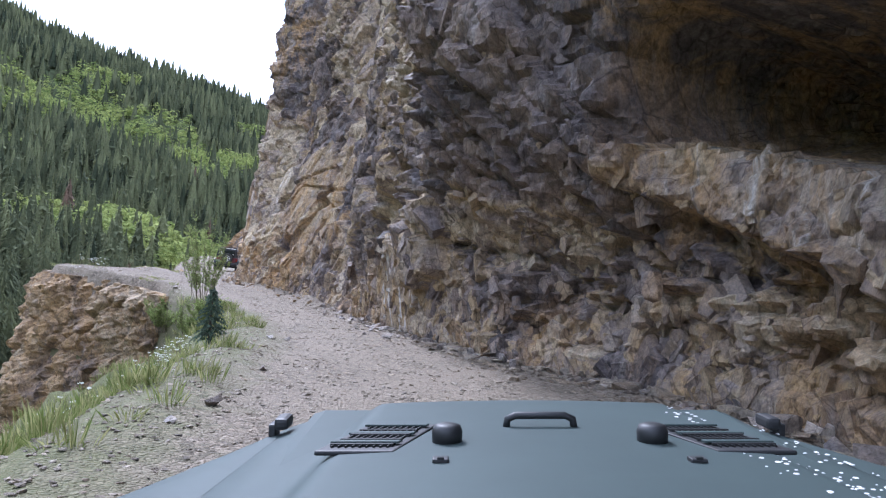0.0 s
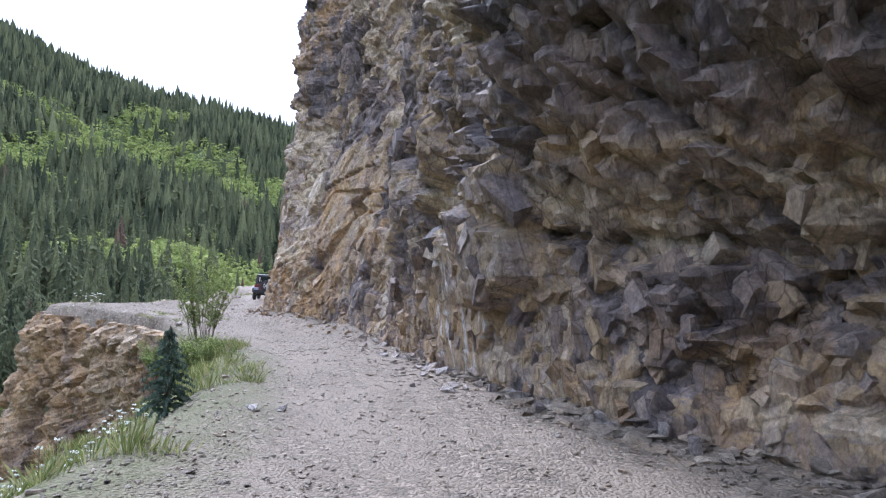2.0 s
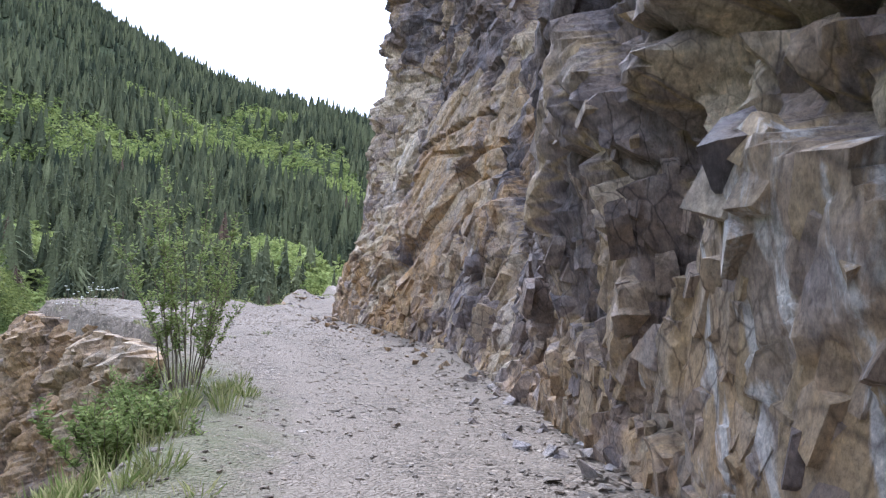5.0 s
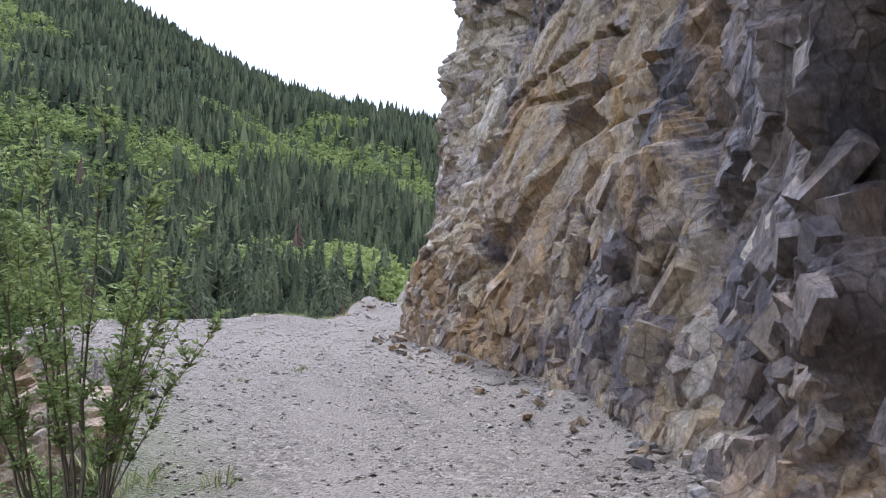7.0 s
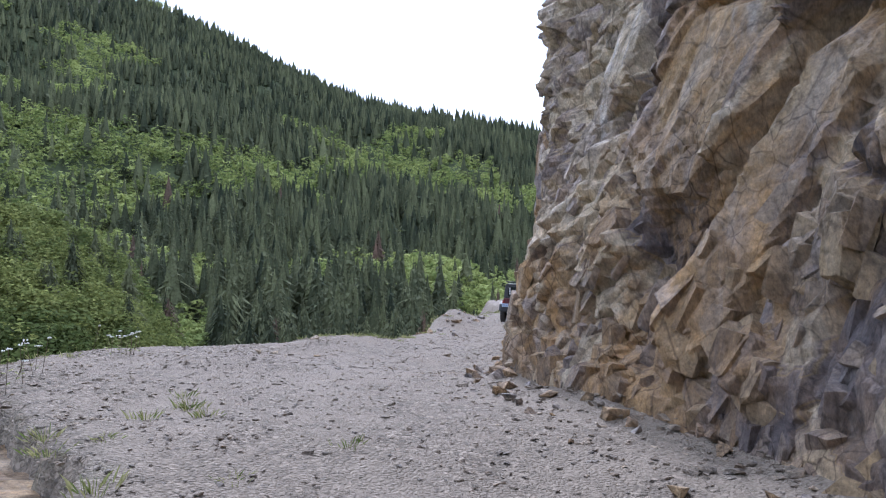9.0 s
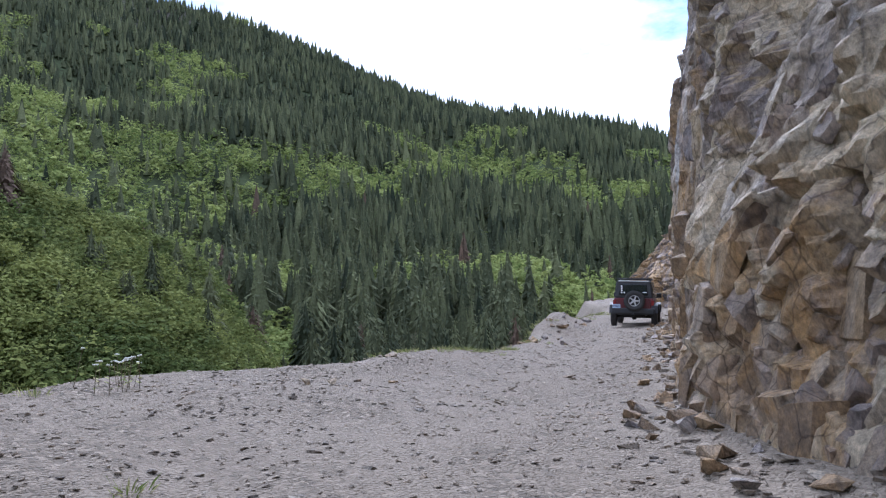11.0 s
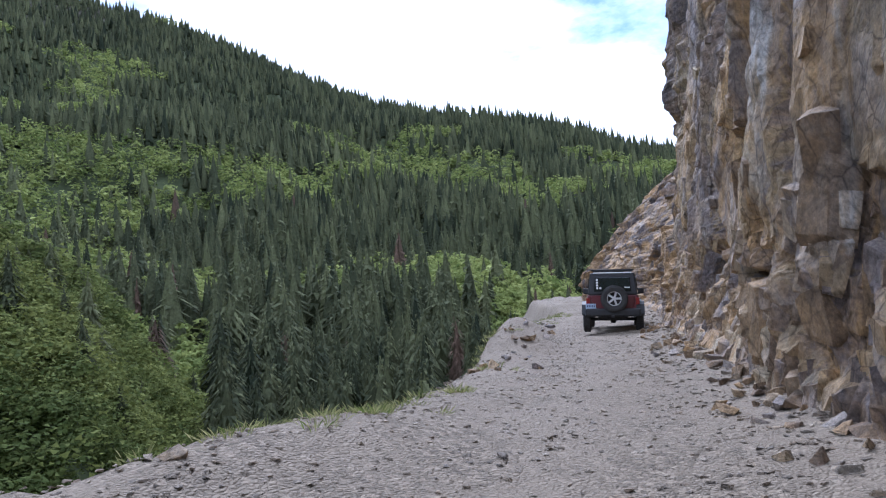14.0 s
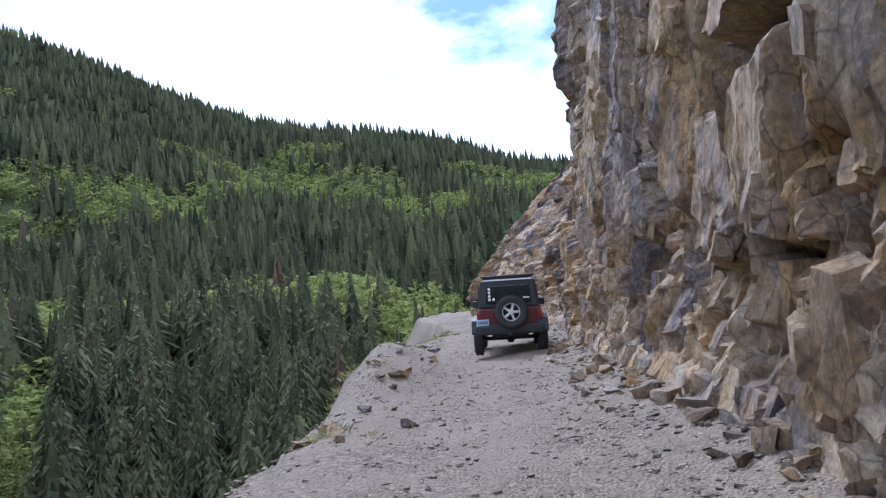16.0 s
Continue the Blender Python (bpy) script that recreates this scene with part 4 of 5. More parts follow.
MAT_BLOCK = rock_material("jointed_rock_block", ROCK_STOPS, by_object=True)
MAT_BLOCK_ORANGE = rock_material("iron_stained_block", ORANGE_STOPS, 0.6, 0.3, by_object=True)
MAT_STONE = rock_material("crushed_stone", [(0.1, (0.144, 0.130, 0.130)), (0.4, (0.216, 0.194, 0.184)), (0.7, (0.288, 0.259, 0.234)), (0.95, (0.360, 0.331, 0.302))], 0.25, 0.2, by_object=True, relief=0.4)
MAT_PEBBLES = rock_material("crushed_stones", [(0.1, (0.12, 0.10, 0.08)), (0.4, (0.19, 0.160, 0.125)), (0.7, (0.25, 0.212, 0.165)), (0.95, (0.35, 0.305, 0.24))], 0.25, 0.2, by_island=True, relief=0.25)

# ---------------------------------------------------------------- rock slabs and blocks of the face
def slab_shape(rng):
    """A flat-faced jointed slab about 1 wide, 1 deep and 1 long, with its outer face tilted and its corners broken."""
    bm = bmesh.new()
    c = []
    for u, v in ((-0.5, -0.5), (0.5, -0.5), (0.5, 0.5), (-0.5, 0.5)):
        u, v = u * rng.uniform(0.42, 1.15), v * rng.uniform(0.6, 1.15)
        if rng.random() < 0.4:
            k = rng.uniform(0.25, 0.55)
            c += [(u * (1 - k), v), (u, v * (1 - k))]
        else:
            c.append((u, v))
    tu, tv, tw = rng.uniform(-0.8, 0.8), rng.uniform(-0.4, 0.4), rng.uniform(0.78, 0.97)
    for u, v in c:
        bm.verts.new((u * 1.04, -0.5, v * 1.04))
        bm.verts.new((u * tw, 0.5 + tu * u + tv * v, v * tw))
        if rng.random() < 0.5:
            bm.verts.new((u * 1.03, 0.25 + tu * u + rng.uniform(-0.2, 0.1), v * 1.03))
    bmesh.ops.convex_hull(bm, input=list(bm.verts))
    bmesh.ops.delete(bm, geom=[v for v in bm.verts if not v.link_faces], context="VERTS")
    bmesh.ops.recalc_face_normals(bm, faces=bm.faces)
    me = bpy.data.meshes.new("rock_block")
    bm.to_mesh(me)
    bm.free()
    me.calc_loop_triangles()
    return me


def build_blocks():
    rng = random.Random(21)
    gen = np.random.default_rng(22)
    shapes = [slab_shape(rng) for _ in range(40)]
    du, dv = np.gradient(CLIFF_B, axis=0), np.gradient(CLIFF_B, axis=1)
    out = np.cross(dv, du)
    out /= np.linalg.norm(out, axis=-1, keepdims=True)
    out *= np.sign((out[..., 0] * CLIFF_N[:, 0][:, None] + out[..., 1] * CLIFF_N[:, 1][:, None]))[..., None]
    along = du / np.linalg.norm(du, axis=-1, keepdims=True)
    up = np.cross(along, out)
    up *= np.sign(up[..., 2:3])

    def frames(i, j, turn, lean_u, lean_v):
        T, N, U = along[i, j], out[i, j], up[i, j]
        N = N + lean_u[:, None] * T + lean_v[:, None] * U
        N /= np.linalg.norm(N, axis=1, keepdims=True)
        T = T - N * (T * N).sum(1)[:, None]
        T /= np.linalg.norm(T, axis=1, keepdims=True)
        U = U - N * (U * N).sum(1)[:, None] - T * (U * T).sum(1)[:, None]
        U /= np.linalg.norm(U, axis=1, keepdims=True)
        c, s_ = np.cos(np.radians(turn))[:, None], np.sin(np.radians(turn))[:, None]
        return c * T - s_ * U, N, s_ * T + c * U

    rows = []
    for count, lo, hi, y0, y1, z1 in ((110, 0.35, 0.70, 14, 74, 30), (800, 0.18, 0.40, 1, 74, 30), (2600, 0.08, 0.19, 1, 74, 30), (2200, 0.13, 0.38, 3, 56, 2.2)):
        i = gen.integers(0, CLIFF_P.shape[0], count * 12)
        j = gen.integers(2, CLIFF_P.shape[1], count * 12)
        y, z = CLIFF_P[i, j, 1], CLIFF_P[i, j, 2]
        shattered = fbm(CLIFF_S[i] * 0.3, (z + 0.3) * 0.3, 55, 2)
        keep = (y > y0) & (y < y1) & (z < z1) & (gen.random(len(i)) < np.interp(z, [0, 8, 13, 22], [1, 0.9, 0.4, 0.25]))
        if hi < 0.35:
            keep &= ((shattered > 0.05) | (z < 2.2)) & ~((y > 16.5) & (y < 20.5) & (z < 3.4))
        i, j = i[keep][:count], j[keep][:count]
        y = CLIFF_P[i, j, 1]
        m = len(i)
        turn = np.where(y < 16, np.where(gen.random(m) < 0.5, gen.normal(35, 16, m), gen.normal(-28, 14, m)), np.interp(y, [16, 30, 38, 60], [-34, -28, -12, -8]) + gen.normal(0, 9, m))
        if hi < 0.35:
            turn = turn + gen.normal(0, 25, m)
        A, N, L = frames(i, j, turn, gen.normal(0, 0.17, m), gen.normal(0, 0.15, m))
        w = gen.uniform(lo, hi, m)
        w = np.minimum(w, np.interp(y, [14, 18, 30, 34, 44, 48], [2, 0.62, 0.8, 0.55, 0.55, 2]))
        ln, dp = w * gen.uniform(1.0, 2.0, m), w * gen.uniform(0.4, 0.75, m)
        P = CLIFF_P[i, j] - N * (dp * gen.uniform(0.30, 0.50, m))[:, None]
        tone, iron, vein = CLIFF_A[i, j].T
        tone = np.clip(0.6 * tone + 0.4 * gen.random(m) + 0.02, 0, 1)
        iron = np.clip(iron * gen.uniform(0.3, 1.2, m), 0, 1)
        rows.append((P, A, N, L, w, dp, ln, tone, iron, vein))
    P, A, N, L, w, dp, ln, tone, iron, vein = [np.concatenate([r[k] for r in rows]) for k in range(10)]
    pick = gen.integers(0, len(shapes), len(P))
    # the low ones beside the road are pieces of their own
    near = np.flatnonzero((P[:, 1] > 14) & (P[:, 1] < 46) & (P[:, 2] < 3.4) & (w > 0.30))[:270]
    mats = {}
    for k in near:
        key = (int(pick[k]), bool(iron[k] > 0.5))
        if key not in mats:
            me = shapes[key[0]].copy()
            me.materials.append(MAT_BLOCK_ORANGE if key[1] else MAT_BLOCK)
            mats[key] = me
        ob = new("rock_block", mats[key])
        m = Matrix.Identity(4)
        for r in range(3):
            m[r][0], m[r][1], m[r][2], m[r][3] = A[k, r] * w[k], N[k, r] * dp[k], L[k, r] * ln[k], P[k, r]
        ob.matrix_world = m
        ob.parent = CLIFF
    rest = np.setdiff1d(np.arange(len(P)), near)
    vs, fs, at, off = [], [], [], 0
    for k, me in enumerate(shapes):
        g = rest[pick[rest] == k]
        v = np.array([q.co[:] for q in me.vertices])
        f = np.array([t.vertices[:] for t in me.loop_triangles])
        X = P[g][:, None] + A[g][:, None] * (w[g][:, None] * v[:, 0])[..., None] + N[g][:, None] * (dp[g][:, None] * v[:, 1])[..., None] + L[g][:, None] * (ln[g][:, None] * v[:, 2])[..., None]
        flip = np.linalg.det(np.stack([A[g[0]], N[g[0]], L[g[0]]])) < 0
        f = f[:, ::-1] if flip else f
        vs.append(X.reshape(-1, 3))
        fs.append((f[None] + (np.arange(len(g)) * len(v))[:, None, None] + off).reshape(-1, 3))
        at.append(np.repeat(np.stack([tone[g], iron[g], vein[g]], -1), len(v), 0))
        off += len(g) * len(v)
    at = np.concatenate(at)
    me = mesh_of("broken_rock", np.concatenate(vs), np.concatenate(fs), MAT_ROCK)
    for k, name in enumerate(("tone", "iron", "vein")):
        with_values(me, name, at[:, k])
    ob = new("broken_rock", me)
    ob.parent = CLIFF
    tagged(ob, "angular jointed slabs of purple-grey and ochre rock", kind="stuff")


build_blocks()


# ---------------------------------------------------------------- shelf's rock edge
def build_shelf_rock():
    line = [(-10.0, 26.2), (-12.1, 27.4), (-14.4, 28.5), (-17.4, 30.6), (-18.5, 33.1), (-18.2, 35.6), (-16.5, 37.2)]
    s, q = smooth_line(line, 0.12)
    tang = np.gradient(q, axis=0)
    tang /= np.hypot(*tang.T)[:, None]
    nx, ny = -tang[:, 1], tang[:, 0]
    dep = np.linspace(0, 11, 110)
    S, D = np.meshgrid(s, dep, indexing="ij")
    rel, tone = jointed(S, -D, 411, 104, 1.7, 0.9 + 0 * S, 1.9)
    off = 1.15 * rel + 0.16 * D + 0.22 - 0.4 * fade(0.5, 0, D)
    P = np.empty((*S.shape, 3))
    P[..., 0] = q[:, 0][:, None] + nx[:, None] * off
    P[..., 1] = q[:, 1][:, None] + ny[:, None] * off
    P[..., 2] = road_z(q[:, 0], q[:, 1])[:, None] - 0.22 - D
    rim = P[:, 0].copy()
    rim[:, 0] -= nx * 1.5
    rim[:, 1] -= ny * 1.5
    rim[:, 2] = road_z(rim[:, 0], rim[:, 1]) - 0.45
    G = np.concatenate([rim[:, None], P], 1)
    me = mesh_of("shelf_rock", G.reshape(-1, 3), grid_faces(G.shape[0], G.shape[1]), MAT_ROCK_ORANGE)
    with_values(me, "tone", np.concatenate([tone[:, :1], tone], 1))
    with_values(me, "iron", np.full(G.shape[:2], 0.35))
    tagged(new("shelf_rock", me), "broken orange rock wall under the road's edge", "rock wall", kind="structure")


build_shelf_rock()


# ---------------------------------------------------------------- stones
def build_stones():
    rng = random.Random(33)
    shapes = []
    for k in range(12):
        me = hull(rng, 1, rng.uniform(0.6, 0.95), rng.uniform(0.4, 0.7), 9, "stone")
        me.materials.append(MAT_STONE)
        shapes.append(me)
    ochre = []
    for me in shapes:
        me = me.copy()
        me.materials.clear()
        me.materials.append(MAT_BLOCK_ORANGE)
        ochre.append(me)
    foot_s, foot_q = smooth_line(FOOT, 0.1)
    n = 0
    while n < 300:                       # rubble at the foot of the face, and larger stones on the track
        if n < 235:
            i = rng.randrange(180, 800)
            x, y = foot_q[i]
            t = foot_q[i + 1] - foot_q[i - 1]
            t = t / np.hypot(*t)
            o = abs(rng.gauss(0, 0.55)) + 0.05
            if y > 33:
                o = min(o, 0.9) * 0.8
            x, y = x - t[1] * o, y + t[0] * o
            size = rng.uniform(0.12, 0.36) * (1.15 - 0.5 * min(o, 1.2))
            if y < 9 and rng.random() < 0.4:
                size *= 1.5
        else:
            y = rng.uniform(6, 60) if n < 255 else rng.uniform(44, 60)
            d0 = np.interp(y, [p[1] for p in EDGE[:9]] + [37.3, 44.6, 62], [p[0] for p in EDGE[:9]] + [-16.5, -17, -21.9])
            x = d0 + rng.uniform(0.1, 1.3)
            size = rng.uniform(0.1, 0.22) if n < 255 else rng.uniform(0.12, 0.34)
        z = float(surface_z(np.array(x), np.array(y))[0])
        ob = new("stone", (ochre if y > 27 and rng.random() < 0.7 else shapes)[n % 12])
        ob.matrix_world = pose(x, y, z + size * 0.14, rng.uniform(-25, 25), rng.uniform(-25, 25), rng.uniform(0, 360)) @ Matrix.Scale(size, 4)
        ob.parent = ROAD
        n += 1
    # the crushed rock of the road bed
    gen = np.random.default_rng(5)
    kinds = []
    for me in shapes[:8]:
        v = np.array([w.co[:] for w in me.vertices])
        me.calc_loop_triangles()
        kinds.append((v, np.array([t.vertices[:] for t in me.loop_triangles])))
    m = 130000
    x, y = gen.uniform(-23, 6, m), gen.uniform(-3, 70, m)
    de, df = side_of(EDGE, x, y)[0], side_of(FOOT, x, y)[0]
    z, _ = surface_z(x, y)
    rut = np.exp(-(np.minimum(abs(df - 1.9), abs(df - 3.5)) / 0.42) ** 2)
    keep = (de < 0.5) & (df > -0.1) & (gen.random(m) > 0.55 * rut) & ((y < 52) | (gen.random(m) < 0.4))
    x, y, z, df = x[keep][:20000], y[keep][:20000], z[keep][:20000], df[keep][:20000]
    size = gen.uniform(0.03, 0.075, len(x)) * (1 + 0.8 * np.exp(-df / 0.7)) * np.where(gen.random(len(x)) < 0.03, 1.8, 1)
    turn, pick = gen.uniform(0, 6.28, len(x)), gen.integers(0, 8, len(x))
    foot = gen.integers(150, 900, 2600)                      # fallen blocks along the foot of the face
    t = foot_q[foot + 1] - foot_q[foot - 1]
    t = t / np.hypot(*t.T)[:, None]
    o = np.abs(gen.normal(0, 0.55, len(foot)))
    fx, fy = foot_q[foot, 0] - t[:, 1] * o, foot_q[foot, 1] + t[:, 0] * o
    sel = (fy < 21) | (gen.random(len(foot)) < 0.15)
    fx, fy, o = fx[sel], fy[sel], o[sel]
    fs_ = gen.uniform(0.06, 0.20, len(fx)) * np.where(gen.random(len(fx)) < 0.15, 1.9, 1) * np.where(fy < 15, 1.25, 0.85) * (1.2 - 0.4 * np.minimum(o, 1.2))
    x, y, size = np.r_[x, fx], np.r_[y, fy], np.r_[size, fs_]
    z = np.r_[z, surface_z(fx, fy)[0] + 0.12 * np.exp(-o / 0.3) * gen.random(len(fx))]
    turn, pick = np.r_[turn, gen.uniform(0, 6.28, len(fx))], np.r_[pick, gen.integers(0, 8, len(fx))]
    vs, fs, off = [], [], 0
    for k in range(8):
        w = pick == k
        v, f = kinds[k]
        c, s_ = np.cos(turn[w])[:, None], np.sin(turn[w])[:, None]
        sz = size[w][:, None]
        px = x[w][:, None] + sz * (v[:, 0] * c - v[:, 1] * s_)
        py = y[w][:, None] + sz * (v[:, 0] * s_ + v[:, 1] * c)
        pz = z[w][:, None] + sz * (0.62 * v[:, 2] + 0.06)
        cnt = int(w.sum())
        vs.append(np.stack([px, py, pz], -1).reshape(-1, 3))
        fs.append((f[None] + (np.arange(cnt) * len(v))[:, None, None] + off).reshape(-1, 3))
        off += cnt * len(v)
    ob = new("crushed_rock", mesh_of("crushed_rock", np.concatenate(vs), np.concatenate(fs), MAT_PEBBLES))
    ob.parent = ROAD
    tagged(ob, "loose crushed stones", kind="stuff")


build_stones()


# ---------------------------------------------------------------- plants near the road
MAT_GRASS = foliage("grass_blades", (0.14, 0.18, 0.05), (0.38, 0.36, 0.17))
MAT_LEAF = foliage("willow_leaf", (0.15, 0.20, 0.06), (0.33, 0.37, 0.14))
MAT_STEM = simple("willow_bark", (0.13, 0.10, 0.065), 0.8, 0, 0.3, 12)
MAT_BARK = simple("spruce_bark", (0.09, 0.075, 0.06), 0.9, 0, 0.35, 20, 0.4)
MAT_NEEDLE = foliage("blue_spruce_needles", (0.07, 0.11, 0.08), (0.17, 0.21, 0.16))
MAT_PETAL = simple("white_petals", (0.7, 0.7, 0.62), 0.7, 0, 0.1, 30)


def build_grass():
    gen = np.random.default_rng(12)
    vs, fs = [], []
    count = 0
    n = 26000
    gx, gy = gen.uniform(-25, -1, n), gen.uniform(1, 80, n)
    d = side_of(EDGE, gx, gy)[0]
    dice, early = gen.random(n), gy < 26.5
    slope = (d > -0.9) & (d < 5.5) & (dice < np.exp(-np.maximum(0, d - 1) / 3) * np.where(d < 0, 0.35, 1))
    rim = (d > -3.0) & (d < 0.6) & (dice < np.maximum(np.exp(-((d - 0.1) / 0.55) ** 2), 0.05 * ((gy > 28) & (gy < 35))))
    keep = np.where(early, slope, rim) & (fbm(gx * 0.5, gy * 0.5, 90, 2) > -0.05)
    gz = surface_z(gx, gy)[0] - 0.02
    for x, y, z in zip(gx[keep], gy[keep], gz[keep]):
        tall = gen.uniform(0.10, 0.32) * (1.0 if y < 26.5 else 0.45)
        for _b in range(34):
            a, r = gen.uniform(0, 6.28), gen.uniform(0, 0.17)
            bx, by = x + r * math.cos(a), y + r * math.sin(a)
            h, lean = tall * gen.uniform(0.4, 1.2), gen.uniform(0.02, 0.12)
            w = 0.004
            px, py = -math.sin(a) * w, math.cos(a) * w
            i = len(vs)
            tx, ty = bx + math.cos(a) * lean, by + math.sin(a) * lean
            vs += [(bx - px, by - py, z), (bx + px, by + py, z), (bx + (tx - bx) * 0.4 + px, by + (ty - by) * 0.4 + py, z + h * 0.6), (tx, ty, z + h)]
            fs += [(i, i + 1, i + 2), (i, i + 2, i + 3)]
        count += 1
    tagged(new("grass", mesh_of("grass", vs, fs, MAT_GRASS)), "dry and green grass tufts along the verge", "grass", kind="stuff")


build_grass()


def flowers(x, y, n, spread, seed):
    """A clump of white-flowered weeds."""
    gen = random.Random(seed)
    root = new("wildflower", None)
    stems, heads, leaf = bmesh.new(), bmesh.new(), bmesh.new()
    z0 = float(surface_z(np.array(x), np.array(y))[0])
    root.location = (x, y, z0)
    for _ in range(n):
        a, r = gen.uniform(0, 6.28), spread * math.sqrt(gen.random())
        bx, by = r * math.cos(a), r * math.sin(a)
        bz = float(surface_z(np.array(x + bx), np.array(y + by))[0]) - z0
        h = gen.uniform(0.25, 0.5)
        tip = Vector((bx + gen.uniform(-0.08, 0.08), by + gen.uniform(-0.08, 0.08), bz + h))
        tube([(bx, by, bz), tip], 0.004, stems, 3)
        for _k in range(7):
            o = Vector((gen.gauss(0, 0.018), gen.gauss(0, 0.018), gen.uniform(0, 0.012)))
            bmesh.ops.create_icosphere(heads, subdivisions=1, radius=gen.uniform(0.007, 0.013), matrix=Matrix.Translation(tip + o))
        for _k in range(5):
            f = gen.uniform(0.15, 0.8)
            c = Vector((bx, by, bz)).lerp(tip, f)
            t = gen.uniform(0, 6.28)
            d = Vector((math.cos(t), math.sin(t), 0.3)) * gen.uniform(0.05, 0.10)
            w = Vector((-d.y, d.x, 0)) * 0.22
            leaf.faces.new([leaf.verts.new(c), leaf.verts.new(c + d * 0.5 + w), leaf.verts.new(c + d), leaf.verts.new(c + d * 0.5 - w)])
    for ob in (part("stalks", stems, MAT_STEM, root), part("blossom", heads, MAT_PETAL, root, "white flower heads"), part("leaves", leaf, MAT_GRASS, root)):
        tagged(ob, kind="stuff")
    return tagged(root, "clump of white-flowered weeds on the gravel verge", "wildflower", "weeds along the verge")


for k, (fx, fy, fn, fr) in enumerate([(-14.8, 29.5, 16, 0.5), (-14.0, 29.0, 10, 0.4), (-4.8, 11.9, 24, 0.5), (-5.4, 14.5, 26, 0.5), (-4.7, 8.9, 22, 0.5), (-6.6, 17.4, 22, 0.5), (-16.4, 32.6, 14, 0.4)]):
    flowers(fx, fy, fn, fr, 70 + k)


def willow(x, y, height, spread, stems, seed, label):
    gen = random.Random(seed)
    z = float(surface_z(np.array(x), np.array(y))[0]) - 0.05
    root = new("willow_shrub", None)
    root.location = (x, y, z)
    leaf = bmesh.new()
    for k in range(stems):
        wood = bmesh.new()
        a = gen.uniform(0, 6.28)
        out = spread * gen.uniform(0.25, 1.0)
        h = height * gen.uniform(0.55, 1.08) * (1.1 - 0.35 * out / spread)
        pts = []
        r0 = gen.uniform(0.02, 0.3)
        for i in range(8):
            f = i / 7
            pts.append(Vector((math.cos(a) * (r0 + out * f**1.3) + gen.uniform(-0.03, 0.03), math.sin(a) * (r0 + out * f**1.3) + gen.uniform(-0.03, 0.03), h * f)))
        tube(pts, gen.uniform(0.006, 0.012), wood, 4, 0.0025)
        twigs = [(pts[i], pts[i + 1]) for i in range(2, 7)]
        for i in range(2, 7):
            for _t in range(3):
                t = gen.uniform(0, 6.28)
                tip = pts[i] + Vector((math.cos(t) * 0.5, math.sin(t) * 0.5, gen.uniform(0.5, 1.1))) * gen.uniform(0.14, 0.34)
                tube([pts[i], tip], 0.004, wood, 3, 0.002)
                twigs.append((pts[i], tip))
        for p, q in twigs:
            for _l in range(15):
                c = p.lerp(q, gen.random())
                t, up = gen.uniform(0, 6.28), gen.uniform(-0.2, 0.9)
                d = Vector((math.cos(t), math.sin(t), up)).normalized() * gen.uniform(0.04, 0.085)
                w = d.cross(Vector((gen.uniform(-1, 1), gen.uniform(-1, 1), 0.6))).normalized() * 0.013
                leaf.faces.new([leaf.verts.new(c), leaf.verts.new(c + d * 0.5 + w), leaf.verts.new(c + d), leaf.verts.new(c + d * 0.5 - w)])
        part("stem", wood, MAT_STEM, root)
    tagged(part("leaves", leaf, MAT_LEAF, root), kind="stuff")
    return tagged(root, label, "shrub")


willow(-7.9, 23.6, 3.1, 1.1, 24, 5, "tall thin-stemmed willow shrub at the road's edge")
willow(-7.8, 22.8, 1.1, 0.75, 24, 6, "low leafy willow shrub among grass")
willow(-6.7, 20.6, 0.9, 0.6, 20, 7, "low leafy willow shrub among grass")
willow(-9.8, 25.6, 1.3, 0.8, 22, 9, "low leafy willow shrub among grass")


